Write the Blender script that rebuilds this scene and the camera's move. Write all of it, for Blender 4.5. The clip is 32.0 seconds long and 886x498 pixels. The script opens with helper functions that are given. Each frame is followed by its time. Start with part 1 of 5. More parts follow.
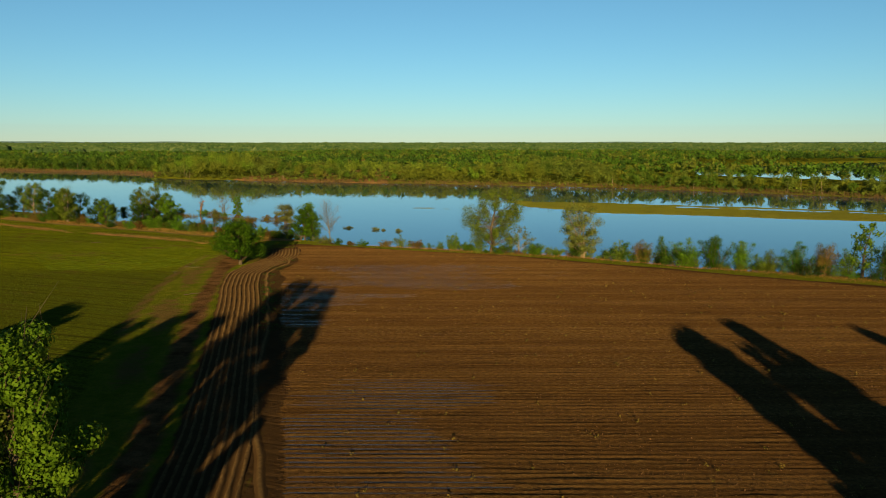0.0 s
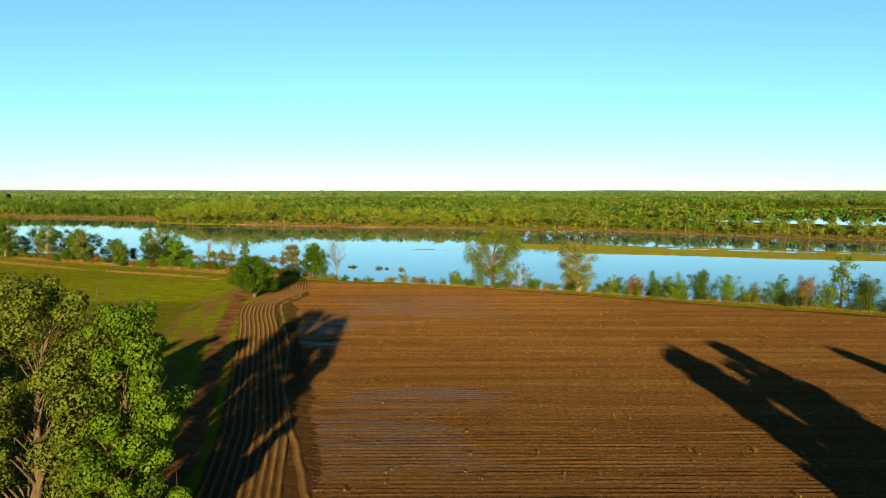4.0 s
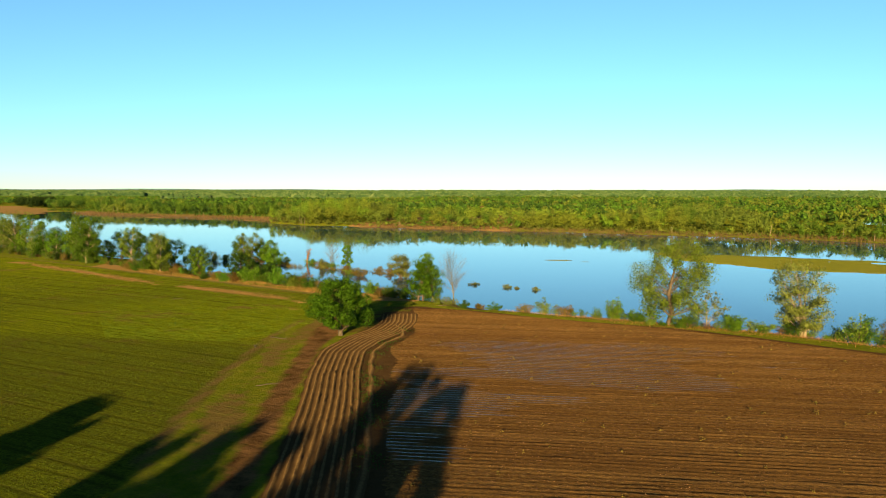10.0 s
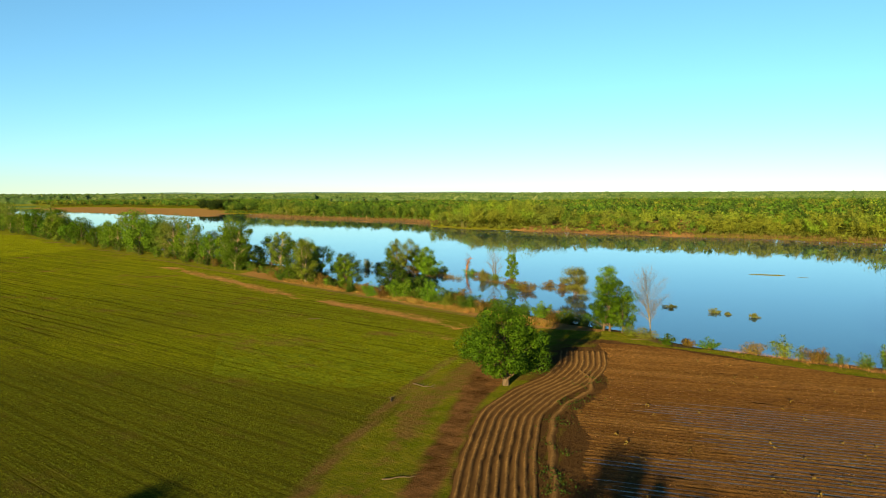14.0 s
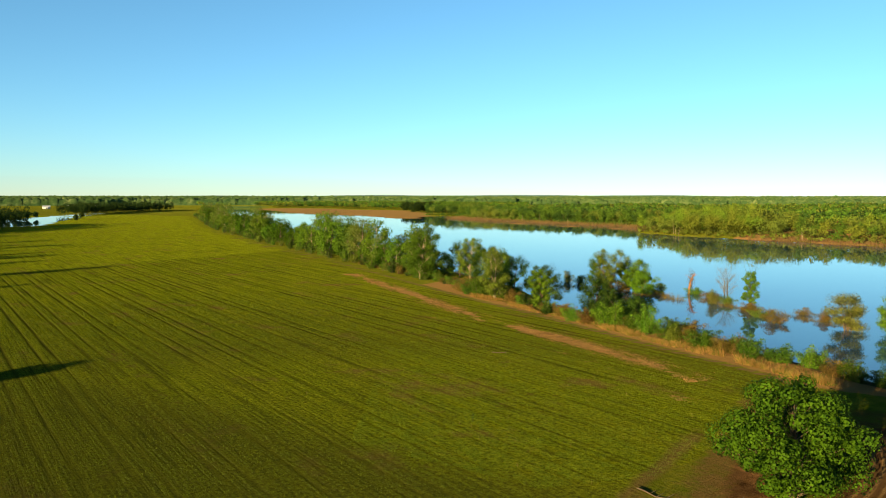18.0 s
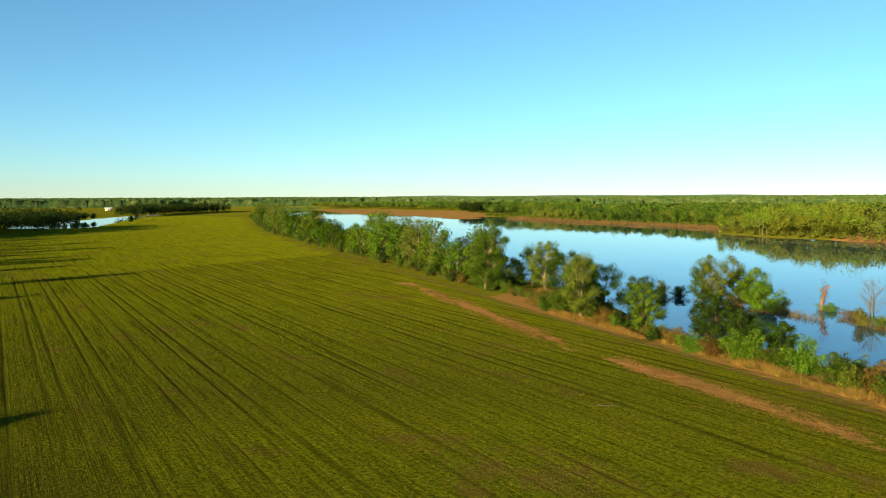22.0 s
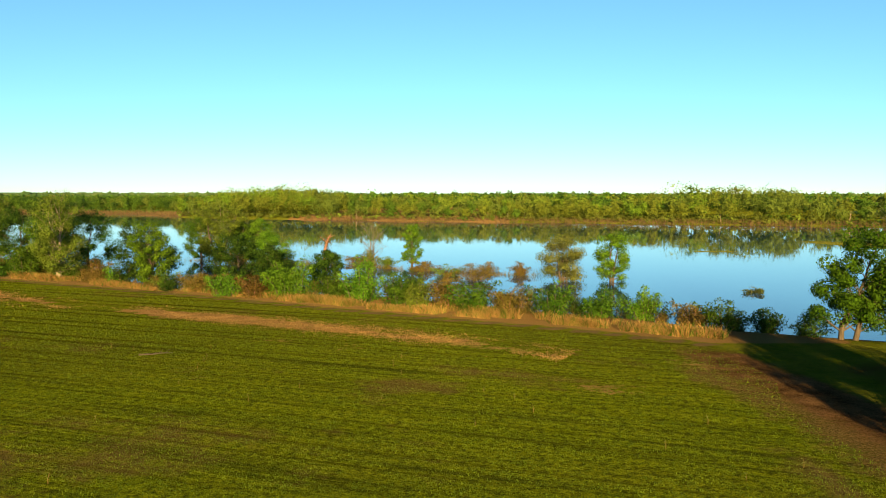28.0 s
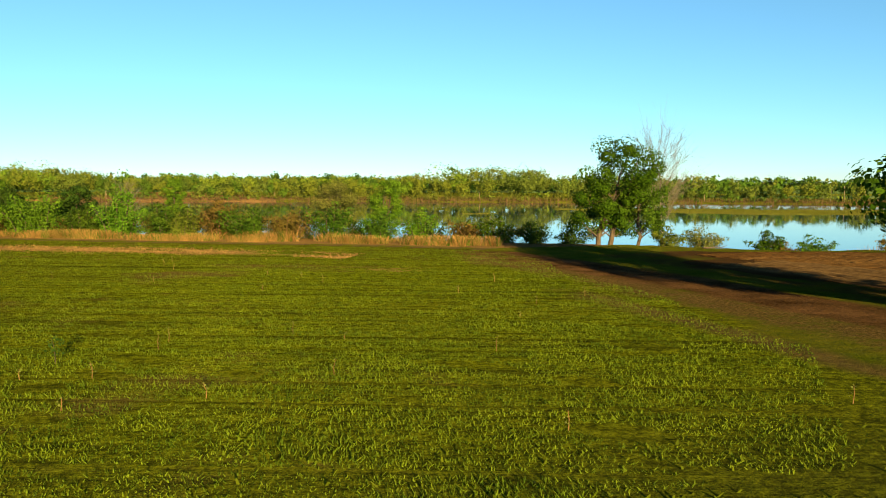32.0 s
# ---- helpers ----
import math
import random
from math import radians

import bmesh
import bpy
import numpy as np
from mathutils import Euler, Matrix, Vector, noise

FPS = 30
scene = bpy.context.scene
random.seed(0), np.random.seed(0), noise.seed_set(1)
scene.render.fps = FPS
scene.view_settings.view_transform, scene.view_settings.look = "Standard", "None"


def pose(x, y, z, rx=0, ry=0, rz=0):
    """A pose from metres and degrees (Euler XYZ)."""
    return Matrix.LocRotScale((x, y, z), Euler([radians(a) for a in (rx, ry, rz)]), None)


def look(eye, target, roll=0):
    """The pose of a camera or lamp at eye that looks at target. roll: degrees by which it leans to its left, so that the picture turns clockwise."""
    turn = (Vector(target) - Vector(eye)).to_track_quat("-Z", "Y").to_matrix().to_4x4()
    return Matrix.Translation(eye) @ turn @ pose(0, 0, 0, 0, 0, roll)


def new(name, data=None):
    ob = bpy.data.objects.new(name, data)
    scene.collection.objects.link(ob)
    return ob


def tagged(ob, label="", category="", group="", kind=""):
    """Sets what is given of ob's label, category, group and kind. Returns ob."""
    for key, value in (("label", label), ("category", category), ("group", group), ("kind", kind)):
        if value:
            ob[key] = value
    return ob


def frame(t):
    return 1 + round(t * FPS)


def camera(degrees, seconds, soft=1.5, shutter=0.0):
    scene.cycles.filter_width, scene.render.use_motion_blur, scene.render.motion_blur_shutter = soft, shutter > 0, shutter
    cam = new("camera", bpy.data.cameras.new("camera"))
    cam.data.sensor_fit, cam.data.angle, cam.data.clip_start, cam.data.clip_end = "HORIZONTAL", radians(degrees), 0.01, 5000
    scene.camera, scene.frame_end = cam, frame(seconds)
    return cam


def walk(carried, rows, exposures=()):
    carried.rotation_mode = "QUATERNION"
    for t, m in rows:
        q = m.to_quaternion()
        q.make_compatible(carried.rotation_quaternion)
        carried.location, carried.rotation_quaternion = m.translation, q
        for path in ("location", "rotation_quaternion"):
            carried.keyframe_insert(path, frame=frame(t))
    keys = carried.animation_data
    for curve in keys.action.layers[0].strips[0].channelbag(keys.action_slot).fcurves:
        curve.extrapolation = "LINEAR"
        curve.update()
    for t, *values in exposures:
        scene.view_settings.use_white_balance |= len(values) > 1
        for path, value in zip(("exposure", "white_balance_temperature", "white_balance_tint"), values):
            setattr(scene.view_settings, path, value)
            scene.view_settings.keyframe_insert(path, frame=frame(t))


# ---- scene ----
LENS = 59.66
cam = camera(LENS, 32.0, soft=1.0)
PATH = [  # seconds, x, y, z, yaw, pitch, roll
    (0, 0.5, 21, 27.3, 0.3, -7.9, 0),
    (0.5, 0.5, 18.6, 27.2, 0.3, -7.0, 0),
    (1, 0.4, 15.2, 27.0, 0.3, -6.2, 0),
    (1.5, 0.3, 11.2, 26.6, 0.25, -5.6, 0),
    (2, 0.2, 7, 26.2, 0.2, -5.05, 0),
    (2.5, 0.1, 2.8, 25.7, 0.1, -4.6, 0),
    (3, -0, 0, 25.33, -0, -4.25, 0.06),
    (3.5, -0.73, 4.79, 25.3, -0.06, -4.34, -0.02),
    (5.5, -3.02, 22.4, 24.77, -0.13, -4.26, 0.06),
    (6, -3.65, 27.16, 24.66, -0.15, -4.25, 0.04),
    (6.5, -4.16, 32.39, 24.67, -0.15, -4.27, 0.04),
    (7, -4.73, 37.66, 24.73, -0.16, -4.3, 0.03),
    (7.5, -5.3, 42.71, 24.78, -0.17, -4.32, 0),
    (8, -5.87, 47.45, 24.86, -0.18, -4.33, -0.04),
    (8.5, -6.52, 52.11, 24.91, 0.91, -4.34, -0.06),
    (9, -7.31, 56.56, 24.96, 3.18, -4.35, -0.07),
    (9.5, -7.63, 60.74, 25.05, 5.89, -4.37, -0.06),
    (10, -8.37, 64.73, 25.09, 8.77, -4.39, -0.04),
    (10.5, -9.28, 68.82, 25.04, 12.3, -4.38, -0.01),
    (11, -10.24, 73.41, 24.96, 16.11, -4.37, 0.02),
    (11.5, -11.34, 77.78, 24.88, 19.01, -4.36, 0.05),
    (12, -12.53, 82.14, 24.79, 19.73, -4.33, 0.05),
    (12.5, -13.97, 86.27, 24.76, 19.83, -4.31, 0.06),
    (13, -15.41, 90.36, 24.76, 19.98, -4.29, 0.09),
    (13.5, -17.14, 94.38, 24.7, 20.05, -4.25, 0.14),
    (15.5, -24.58, 112.34, 24.02, 26.33, -4.09, 0.05),
    (16, -26.37, 115.96, 24.07, 28.65, -4.05, 0.06),
    (16.5, -28.11, 119.05, 24.12, 31.26, -4.01, 0),
    (17, -29.91, 122.11, 24.14, 33.15, -3.97, -0.07),
    (17.5, -31.85, 125.35, 24.14, 34.28, -3.95, -0.08),
    (18, -34.07, 128.73, 24.1, 35.53, -3.94, -0.03),
    (18.5, -36.51, 131.94, 24.1, 36.85, -3.93, 0.04),
    (19, -38.96, 135.05, 24.21, 39.02, -3.93, 0.09),
    (19.5, -41.45, 137.99, 24.36, 40.69, -3.93, 0.13),
    (20, -44.14, 141.1, 24.44, 41.3, -3.92, 0.15),
    (20.5, -46.84, 144.17, 24.42, 41.44, -3.9, 0.16),
    (21, -49.73, 147.32, 24.18, 41.43, -3.9, 0.19),
    (21.5, -52.87, 150.87, 23.66, 41.03, -3.91, 0.23),
    (22, -55.94, 154.05, 22.92, 39.75, -3.88, 0.24),
    (22.5, -59.02, 157.22, 22.1, 38.09, -3.83, 0.23),
    (23, -61.86, 160.16, 21.3, 37.26, -3.76, 0.21),
    (23.5, -64.47, 162.76, 20.5, 35.73, -3.7, 0.2),
    (24, -66.67, 164.88, 19.67, 33.34, -3.69, 0.15),
    (24.5, -68.27, 166.52, 18.81, 30.04, -3.67, 0.06),
    (26.5, -72.83, 171.37, 14.57, 12.54, -3.64, 0.04),
    (27, -73.31, 171.68, 13.69, 8.24, -3.73, -0.01),
    (27.5, -73.7, 171.98, 12.79, 4.07, -3.82, -0.04),
    (28, -73.81, 172.25, 11.82, -0.02, -3.89, -0.08),
    (28.5, -74.2, 172.6, 10.78, -4.37, -3.93, -0.11),
    (29, -74.4, 172.87, 9.7, -8.59, -3.94, -0.12),
    (29.5, -74.55, 173.15, 8.62, -12.73, -3.92, -0.14),
    (30, -74.56, 173.32, 7.71, -15.07, -3.95, -0.17),
    (30.5, -74.75, 173.42, 7, -15.23, -4.04, -0.2),
    (31, -74.85, 173.44, 6.33, -15.65, -4.15, -0.2),
    (31.5, -74.73, 173.38, 5.63, -16.65, -4.29, -0.19),
    (32, -74.79, 173.4, 4.88, -17.25, -4.38, -0.17),
]
walk(cam, [(t, pose(x, y, z, 90 + p, r, w)) for t, x, y, z, w, p, r in PATH],
     exposures=[(0, 0.86, 7350, 2), (1, 1.14, 7350, 2), (2, 1.46, 7350, 2), (3, 1.72, 7350, 2), (13, 1.74, 7400, 2), (16, 1.74, 7150, 2), (24, 1.74, 7150, 2), (28, 1.74, 7400, 2), (32, 1.74, 7400, 2)])

# ---- light ----
SUN_EL, SUN_AZ = radians(9.9), radians(180)          # azimuth of the sun, clockwise from +y
world = bpy.data.worlds.new("sky")
scene.world = world
world.use_nodes = True
wn = world.node_tree
wn.nodes.clear()
sky = wn.nodes.new("ShaderNodeTexSky")
sky.sky_type = "NISHITA"
sky.sun_disc = False
sky.sun_elevation, sky.sun_rotation = SUN_EL, SUN_AZ
sky.altitude = 900
sky.air_density, sky.dust_density, sky.ozone_density = 0.92, 0.0, 4.8
bg = wn.nodes.new("ShaderNodeBackground")
bg.inputs["Strength"].default_value = 0.0705
wo = wn.nodes.new("ShaderNodeOutputWorld")
tone = wn.nodes.new("ShaderNodeHueSaturation")
tone.inputs["Hue"].default_value, tone.inputs["Saturation"].default_value = 0.489, 0.98
wn.links.new(sky.outputs[0], tone.inputs["Color"])
wn.links.new(tone.outputs[0], bg.inputs[0])
wn.links.new(bg.outputs[0], wo.inputs[0])
sun = new("sun", bpy.data.lights.new("sun", "SUN"))
sun.data.energy, sun.data.angle, sun.data.color = 5.0, radians(0.6), (1.0, 0.78, 0.42)
SUN_DIR = Vector((math.sin(SUN_AZ) * math.cos(SUN_EL), math.cos(SUN_AZ) * math.cos(SUN_EL), math.sin(SUN_EL)))
sun.matrix_world = look(SUN_DIR * 100, (0, 0, 0))


# ---- materials ----
class Mat:
    """A node material with a Principled shader."""

    def __init__(self, name, rough=0.9, spec=0.2):
        self.m = bpy.data.materials.new(name)
        self.m.use_nodes = True
        self.t = self.m.node_tree
        self.p = self.t.nodes["Principled BSDF"]
        self.p.inputs["Roughness"].default_value = rough
        self.p.inputs["Specular IOR Level"].default_value = spec
        self.p.inputs["Diffuse Roughness"].default_value = 1.0 if rough > 0.9 else 0.0

    def node(self, kind, **inputs):
        n = self.t.nodes.new("ShaderNode" + kind)
        for k, v in inputs.items():
            self.put(n, k.replace("_", " "), v)
        return n

    def put(self, n, key, v):
        s = n.inputs[int(key)] if key.isdigit() else n.inputs[key]
        if isinstance(v, bpy.types.NodeSocket):
            self.t.links.new(v, s)
        else:
            s.default_value = v

    def where(self, stretch=(1, 1, 1), turn=0.0):
        """World place in metres, stretched and turned about z."""
        g = self.node("NewGeometry")
        mp = self.node("Mapping", Vector=g.outputs["Position"], Scale=stretch, Rotation=(0, 0, turn))
        return mp.outputs[0]

    def noise(self, at, scale, detail=4.0, rough=0.6):
        n = self.node("TexNoise", Vector=at, Scale=scale, Detail=detail, Roughness=rough)
        return n.outputs["Fac"]

    def ramp(self, fac, *stops):
        n = self.node("ValToRGB", Fac=fac)
        e = n.color_ramp.elements
        while len(e) < len(stops):
            e.new(0.5)
        for s, (at, c) in zip(e, stops):
            s.position, s.color = at, (c, c, c, 1) if isinstance(c, (int, float)) else (*c, 1)
        return n.outputs["Color"]

    def mix(self, fac, a, b, how="MIX"):
        n = self.t.nodes.new("ShaderNodeMix")
        n.data_type, n.blend_type = "RGBA", how
        for i, v in ((0, fac), (6, a), (7, b)):
            if isinstance(v, bpy.types.NodeSocket):
                self.t.links.new(v, n.inputs[i])
            else:
                n.inputs[i].default_value = v if i == 0 else ((*v, 1) if len(v) == 3 else v)
        return n.outputs[2]

    def sum(self, a, b, how="ADD", clamp=False):
        n = self.node("Math")
        n.operation, n.use_clamp = how, clamp
        for i, v in enumerate((a, b)):
            self.put(n, str(i), v)
        return n.outputs[0]

    def attr(self, name):
        n = self.node("Attribute")
        n.attribute_name = name
        return n.outputs["Fac"]

    def colour(self, c):
        self.put(self.p, "Base Color", c if isinstance(c, bpy.types.NodeSocket) else (*c, 1))
        return self

    def bump(self, h, metres=0.05, strength=1.0):
        b = self.node("Bump", Height=h, Distance=metres, Strength=strength)
        self.t.links.new(b.outputs[0], self.p.inputs["Normal"])
        return self


def leaf_material(name, dark, light, translucent=0.32):
    """Leaves: each leaf and each plant a little different, lit through from behind."""
    k = Mat(name, 0.7, 0.03)
    g, o = k.node("NewGeometry"), k.node("ObjectInfo")
    big = k.ramp(k.noise(k.where(), 0.55, 3.0), (0.3, 0.0), (0.7, 1.0))
    v = k.sum(k.sum(g.outputs["Random Per Island"], 0.4, "MULTIPLY"), k.sum(big, 0.6, "MULTIPLY"))
    c = k.ramp(v, (0.15, dark), (0.85, light))
    h = k.node("HueSaturation", Color=c, Hue=k.sum(k.sum(o.outputs["Random"], 0.03, "MULTIPLY"), 0.485),
               Value=k.sum(k.sum(o.outputs["Random"], 0.3, "MULTIPLY"), 0.65))
    k.colour(h.outputs[0])
    tr = k.node("BsdfTranslucent", Color=h.outputs[0])
    mx = k.node("MixShader", Fac=translucent)
    k.t.links.new(k.p.outputs[0], mx.inputs[1])
    k.t.links.new(tr.outputs[0], mx.inputs[2])
    k.t.links.new(mx.outputs[0], k.t.nodes["Material Output"].inputs[0])
    return k.m


def bark_material(name, dark, light):
    k = Mat(name, 0.9, 0.15)
    n = k.noise(k.where((3, 3, 0.6)), 2.0)
    k.colour(k.ramp(n, (0.3, dark), (0.7, light))).bump(n, 0.03)
    return k.m


LEAF = {
    "oak": leaf_material("leaf_oak", (0.02, 0.05, 0.004), (0.075, 0.135, 0.009)),
    "fresh": leaf_material("leaf_fresh", (0.048, 0.118, 0.008), (0.15, 0.255, 0.022)),
    "mid": leaf_material("leaf_mid", (0.03, 0.076, 0.007), (0.098, 0.172, 0.017)),
    "field": leaf_material("leaf_field", (0.055, 0.095, 0.014), (0.165, 0.215, 0.034)),
    "meadow": leaf_material("leaf_meadow", (0.042, 0.10, 0.008), (0.135, 0.215, 0.018)),
    # darkened to carry the shade of the west woods in its colour
    "deep": leaf_material("leaf_deep_shade", (0.010, 0.024, 0.006), (0.034, 0.06, 0.011)),
    "far_fresh": leaf_material("far_fresh", (0.115, 0.19, 0.018), (0.19, 0.285, 0.03)),
    "far_yellow": leaf_material("far_yellow", (0.14, 0.185, 0.022), (0.22, 0.265, 0.036)),
    "far_mid": leaf_material("far_mid", (0.062, 0.118, 0.014), (0.11, 0.185, 0.023)),
    "far_olive": leaf_material("far_olive", (0.105, 0.135, 0.02), (0.165, 0.19, 0.033)),
    "far_dark": leaf_material("far_dark", (0.032, 0.07, 0.012), (0.066, 0.118, 0.02)),
    "dark": leaf_material("leaf_dark", (0.016, 0.042, 0.007), (0.055, 0.10, 0.013)),
    "yellow": leaf_material("leaf_yellow", (0.062, 0.102, 0.012), (0.178, 0.228, 0.03)),
    "pale": leaf_material("leaf_pale", (0.085, 0.105, 0.02), (0.225, 0.225, 0.05)),
    "red": leaf_material("leaf_red", (0.075, 0.06, 0.013), (0.20, 0.125, 0.03)),
    "twig": leaf_material("twig_grey", (0.08, 0.064, 0.042), (0.17, 0.14, 0.095), 0.1),
    "reed": leaf_material("reed_dry", (0.22, 0.115, 0.033), (0.58, 0.32, 0.10)),
    "sward": leaf_material("leaf_sward", (0.04, 0.06, 0.004), (0.125, 0.152, 0.009), 0.25),
    # lighter than sward: brightness of sun-facing leaves is put into the colour
    "crop": leaf_material("leaf_crop", (0.055, 0.082, 0.006), (0.18, 0.21, 0.014), 0.3),
    "stubble": leaf_material("stubble", (0.12, 0.07, 0.026), (0.30, 0.175, 0.07), 0.1),
    "clod": leaf_material("clod", (0.05, 0.026, 0.011), (0.11, 0.06, 0.026), 0.0),
    "straw": leaf_material("straw", (0.10, 0.05, 0.02), (0.36, 0.19, 0.068), 0.1),
}
BARK = bark_material("bark_grey_brown", (0.04, 0.028, 0.018), (0.11, 0.077, 0.048))
BARK_PALE = bark_material("bark_pale", (0.12, 0.085, 0.05), (0.30, 0.22, 0.14))
BARK_GREY = bark_material("bark_grey", (0.085, 0.07, 0.052), (0.17, 0.145, 0.105))
BRUSH = bark_material("brush_stems", (0.055, 0.036, 0.014), (0.13, 0.075, 0.032))
BARK_RED = bark_material("bark_reddish", (0.12, 0.05, 0.03), (0.3, 0.14, 0.08))

# ---- plan: shorelines, field edges ----
NEAR_SHORE = [(-1150, 1010), (-800, 712), (-520, 525), (-360, 436), (-250, 375), (-185, 342), (-150, 320), (-125, 294), (-108, 274),
              (-98, 275), (-79, 269), (-62, 256), (-48, 247), (-33, 239), (-25, 231), (-14, 227), (18, 218), (33, 209), (58, 193),
              (75, 187), (100, 174), (180, 130), (330, 40), (600, -80)]
FAR_SHORE = [(800, 50), (450, 230), (330, 330), (218, 414), (185, 442), (162, 462), (135, 482), (108, 504), (75, 516), (40, 529), (0, 545),
             (-40, 556), (-75, 563), (-125, 584), (-168, 600), (-200, 612), (-225, 630), (-240, 648), (-238, 690), (-270, 728), (-300, 745),
             (-365, 772), (-435, 798), (-480, 822), (-525, 850), (-545, 885), (-580, 905), (-612, 900), (-590, 860), (-545, 812), (-514, 790),
             (-566, 796), (-672, 855), (-850, 904), (-1000, 1000), (-1150, 1070), (-1500, 1400), (-1500, 1250)]
MUD = np.array([(-512, 790), (-566, 794), (-672, 853), (-850, 900), (-1100, 1050), (-1180, 1190), (-907, 1123), (-803, 1094), (-660, 960), (-600, 880), (-550, 822)], float)
SPIT = np.array([(-402, 738), (-320, 703), (-246, 669), (-244, 675), (-318, 712), (-400, 747)], float)
LAKE = np.array(NEAR_SHORE + FAR_SHORE, float)
SANDBAR = np.array([(28, 398), (36, 360), (60, 333), (82, 324), (167, 293), (300, 240), (420, 190), (420, 225), (300, 285), (189, 333), (134, 358), (86, 377)], float)
SLIVER = np.array([(-24, 357), (-10, 352), (4, 346), (2, 349), (-8, 356)], float)
POOL = np.array([(78, 366), (110, 354), (150, 336), (210, 312), (290, 278), (288, 284), (205, 318), (140, 345), (100, 362)], float)
LAGOON = np.array([(215, 680), (255, 830), (330, 920), (613, 1108), (1000, 1000), (900, 600), (560, 420), (430, 480), (330, 560)], float)
SLOUGH = np.array([(-660, 440), (-713, 480), (-841, 570), (-1000, 690), (-1100, 790), (-1150, 770), (-1003, 650), (-909, 558), (-780, 440), (-700, 395)], float)
POND = np.array([(-52, 58), (-30, 56), (-29, 66), (-35, 71), (-46, 74), (-54, 68)], float)
FIELD_EDGE = np.array([(-40, 227), (-27, 223), (-13, 217), (11, 208.5), (25, 201.5), (42, 190.5), (64, 177.5), (89, 163), (160, 119), (260, 62)], float)
FIELD_WEST = np.array([(-2, 0), (-13, 65), (-17, 90), (-30, 150), (-32, 163), (-36.5, 184), (-35.5, 196), (-37, 205), (-40, 226)], float)
STRIP = np.array([(-6, 10), (-17, 65), (-21, 90), (-34.8, 150), (-39, 166), (-41.8, 180), (-41.0, 190), (-39.0, 197), (-38.6, 206), (-40.5, 216)], float)
TRACK = np.array([(-12, 10), (-23, 65), (-27.5, 90), (-41.5, 150), (-45.5, 171), (-48, 184), (-49.5, 197), (-51, 215), (-54, 232), (-62, 239)], float)
ROAD = np.array([(-52, 233), (-62, 240), (-80, 249.5), (-103, 263), (-137, 281), (-182, 307), (-243, 342), (-335, 390), (-430, 444), (-500, 486), (-803, 696)], float)
CROP_EAST = np.array([(-20, 10), (-33, 65), (-37, 90), (-50, 145), (-53, 161), (-56, 183), (-57, 195), (-55, 207), (-52, 226), (-52, 240)], float)
LANE = np.array([(-46, 128), (-50.5, 146), (-53.5, 161), (-56.5, 182), (-57.5, 195), (-58, 206)], float)
STRAW = np.array([(-62, 227), (-78, 238), (-90, 244), (-115, 256), (-138, 270), (-166, 288), (-195, 305)], float)


def inside(poly, x, y):
    ins = np.zeros(x.shape, bool)
    for (ax, ay), (bx, by) in zip(poly, np.roll(poly, -1, 0)):
        cross = ((ay > y) != (by > y))
        ins ^= cross & (x < (bx - ax) * (y - ay) / (by - ay + 1e-12) + ax)
    return ins


def line_dist(line, x, y, closed=False):
    """Distance to a line of points."""
    best = np.full(x.shape, 1e9)
    ends = np.roll(line, -1, 0) if closed else line[1:]
    for (ax, ay), (bx, by) in zip(line, ends):
        dx, dy = bx - ax, by - ay
        s = np.clip(((x - ax) * dx + (y - ay) * dy) / (dx * dx + dy * dy), 0, 1)
        best = np.minimum(best, (x - ax - s * dx) ** 2 + (y - ay - s * dy) ** 2)
    return np.sqrt(best)


def depth_in(poly, x, y):
    """Metres inside a closed outline; negative outside."""
    d = line_dist(poly, x, y, True)
    return np.where(inside(poly, x, y), d, -d)


def wobble(x, y, size, seed=0.0):
    """Smooth made-up noise, about -1 to 1."""
    a, b = x / size + seed, y / size - 0.7 * seed
    return (np.sin(a + 1.3 * np.sin(0.7 * b + seed)) + np.sin(1.7 * b + 1.1 * np.sin(1.3 * a)) + np.sin(2.3 * (a + b) + seed)) / 3


def water_depth(x, y):
    """Metres into the water from its edge; negative on land."""
    w = depth_in(LAKE, x, y)
    w = np.minimum(w, -depth_in(SANDBAR, x, y))
    w = np.minimum(w, -depth_in(SLIVER, x, y))
    w = np.minimum(w, -depth_in(SPIT, x, y))
    for p in (LAGOON, SLOUGH, POOL):
        w = np.maximum(w, depth_in(p, x, y))
    return w + 1.6 * wobble(x, y, 7.0) + 0.6 * wobble(x, y, 2.3, 2.0)


WATER = -1.0


def ground_height(x, y):
    w = water_depth(x, y)
    bar = np.maximum(depth_in(SANDBAR, x, y), depth_in(SLIVER, x, y))
    z = np.where(w < 0, WATER + np.minimum(-w * 0.17, 1.0), WATER - np.minimum(w * 0.15, 2.0))
    z = np.where((bar > -3) & (w < 0), np.minimum(z, WATER + 0.16 + 0.1 * wobble(x, y, 9)), z)
    pd = depth_in(POND, x, y)
    return np.where(pd > -6, np.minimum(z, -0.12 - 0.12 * pd), z)


def side_of(line, x, y):
    """x of the line at y (lines that run along y)."""
    return np.interp(y, line[:, 1], line[:, 0])


def edge_of(line, x):
    return np.interp(x, line[:, 0], line[:, 1])


def spread(lo, hi, fine_lo, fine_hi, step, grow=1.06):
    mid = list(np.arange(fine_lo, fine_hi + 1e-6, step))
    s, up = step, [mid[-1]]
    while up[-1] < hi:
        s *= grow
        up.append(up[-1] + s)
    s, down = step, [mid[0]]
    while down[-1] > lo:
        s *= grow
        down.append(down[-1] - s)
    return np.array(down[:0:-1] + mid + up[1:])


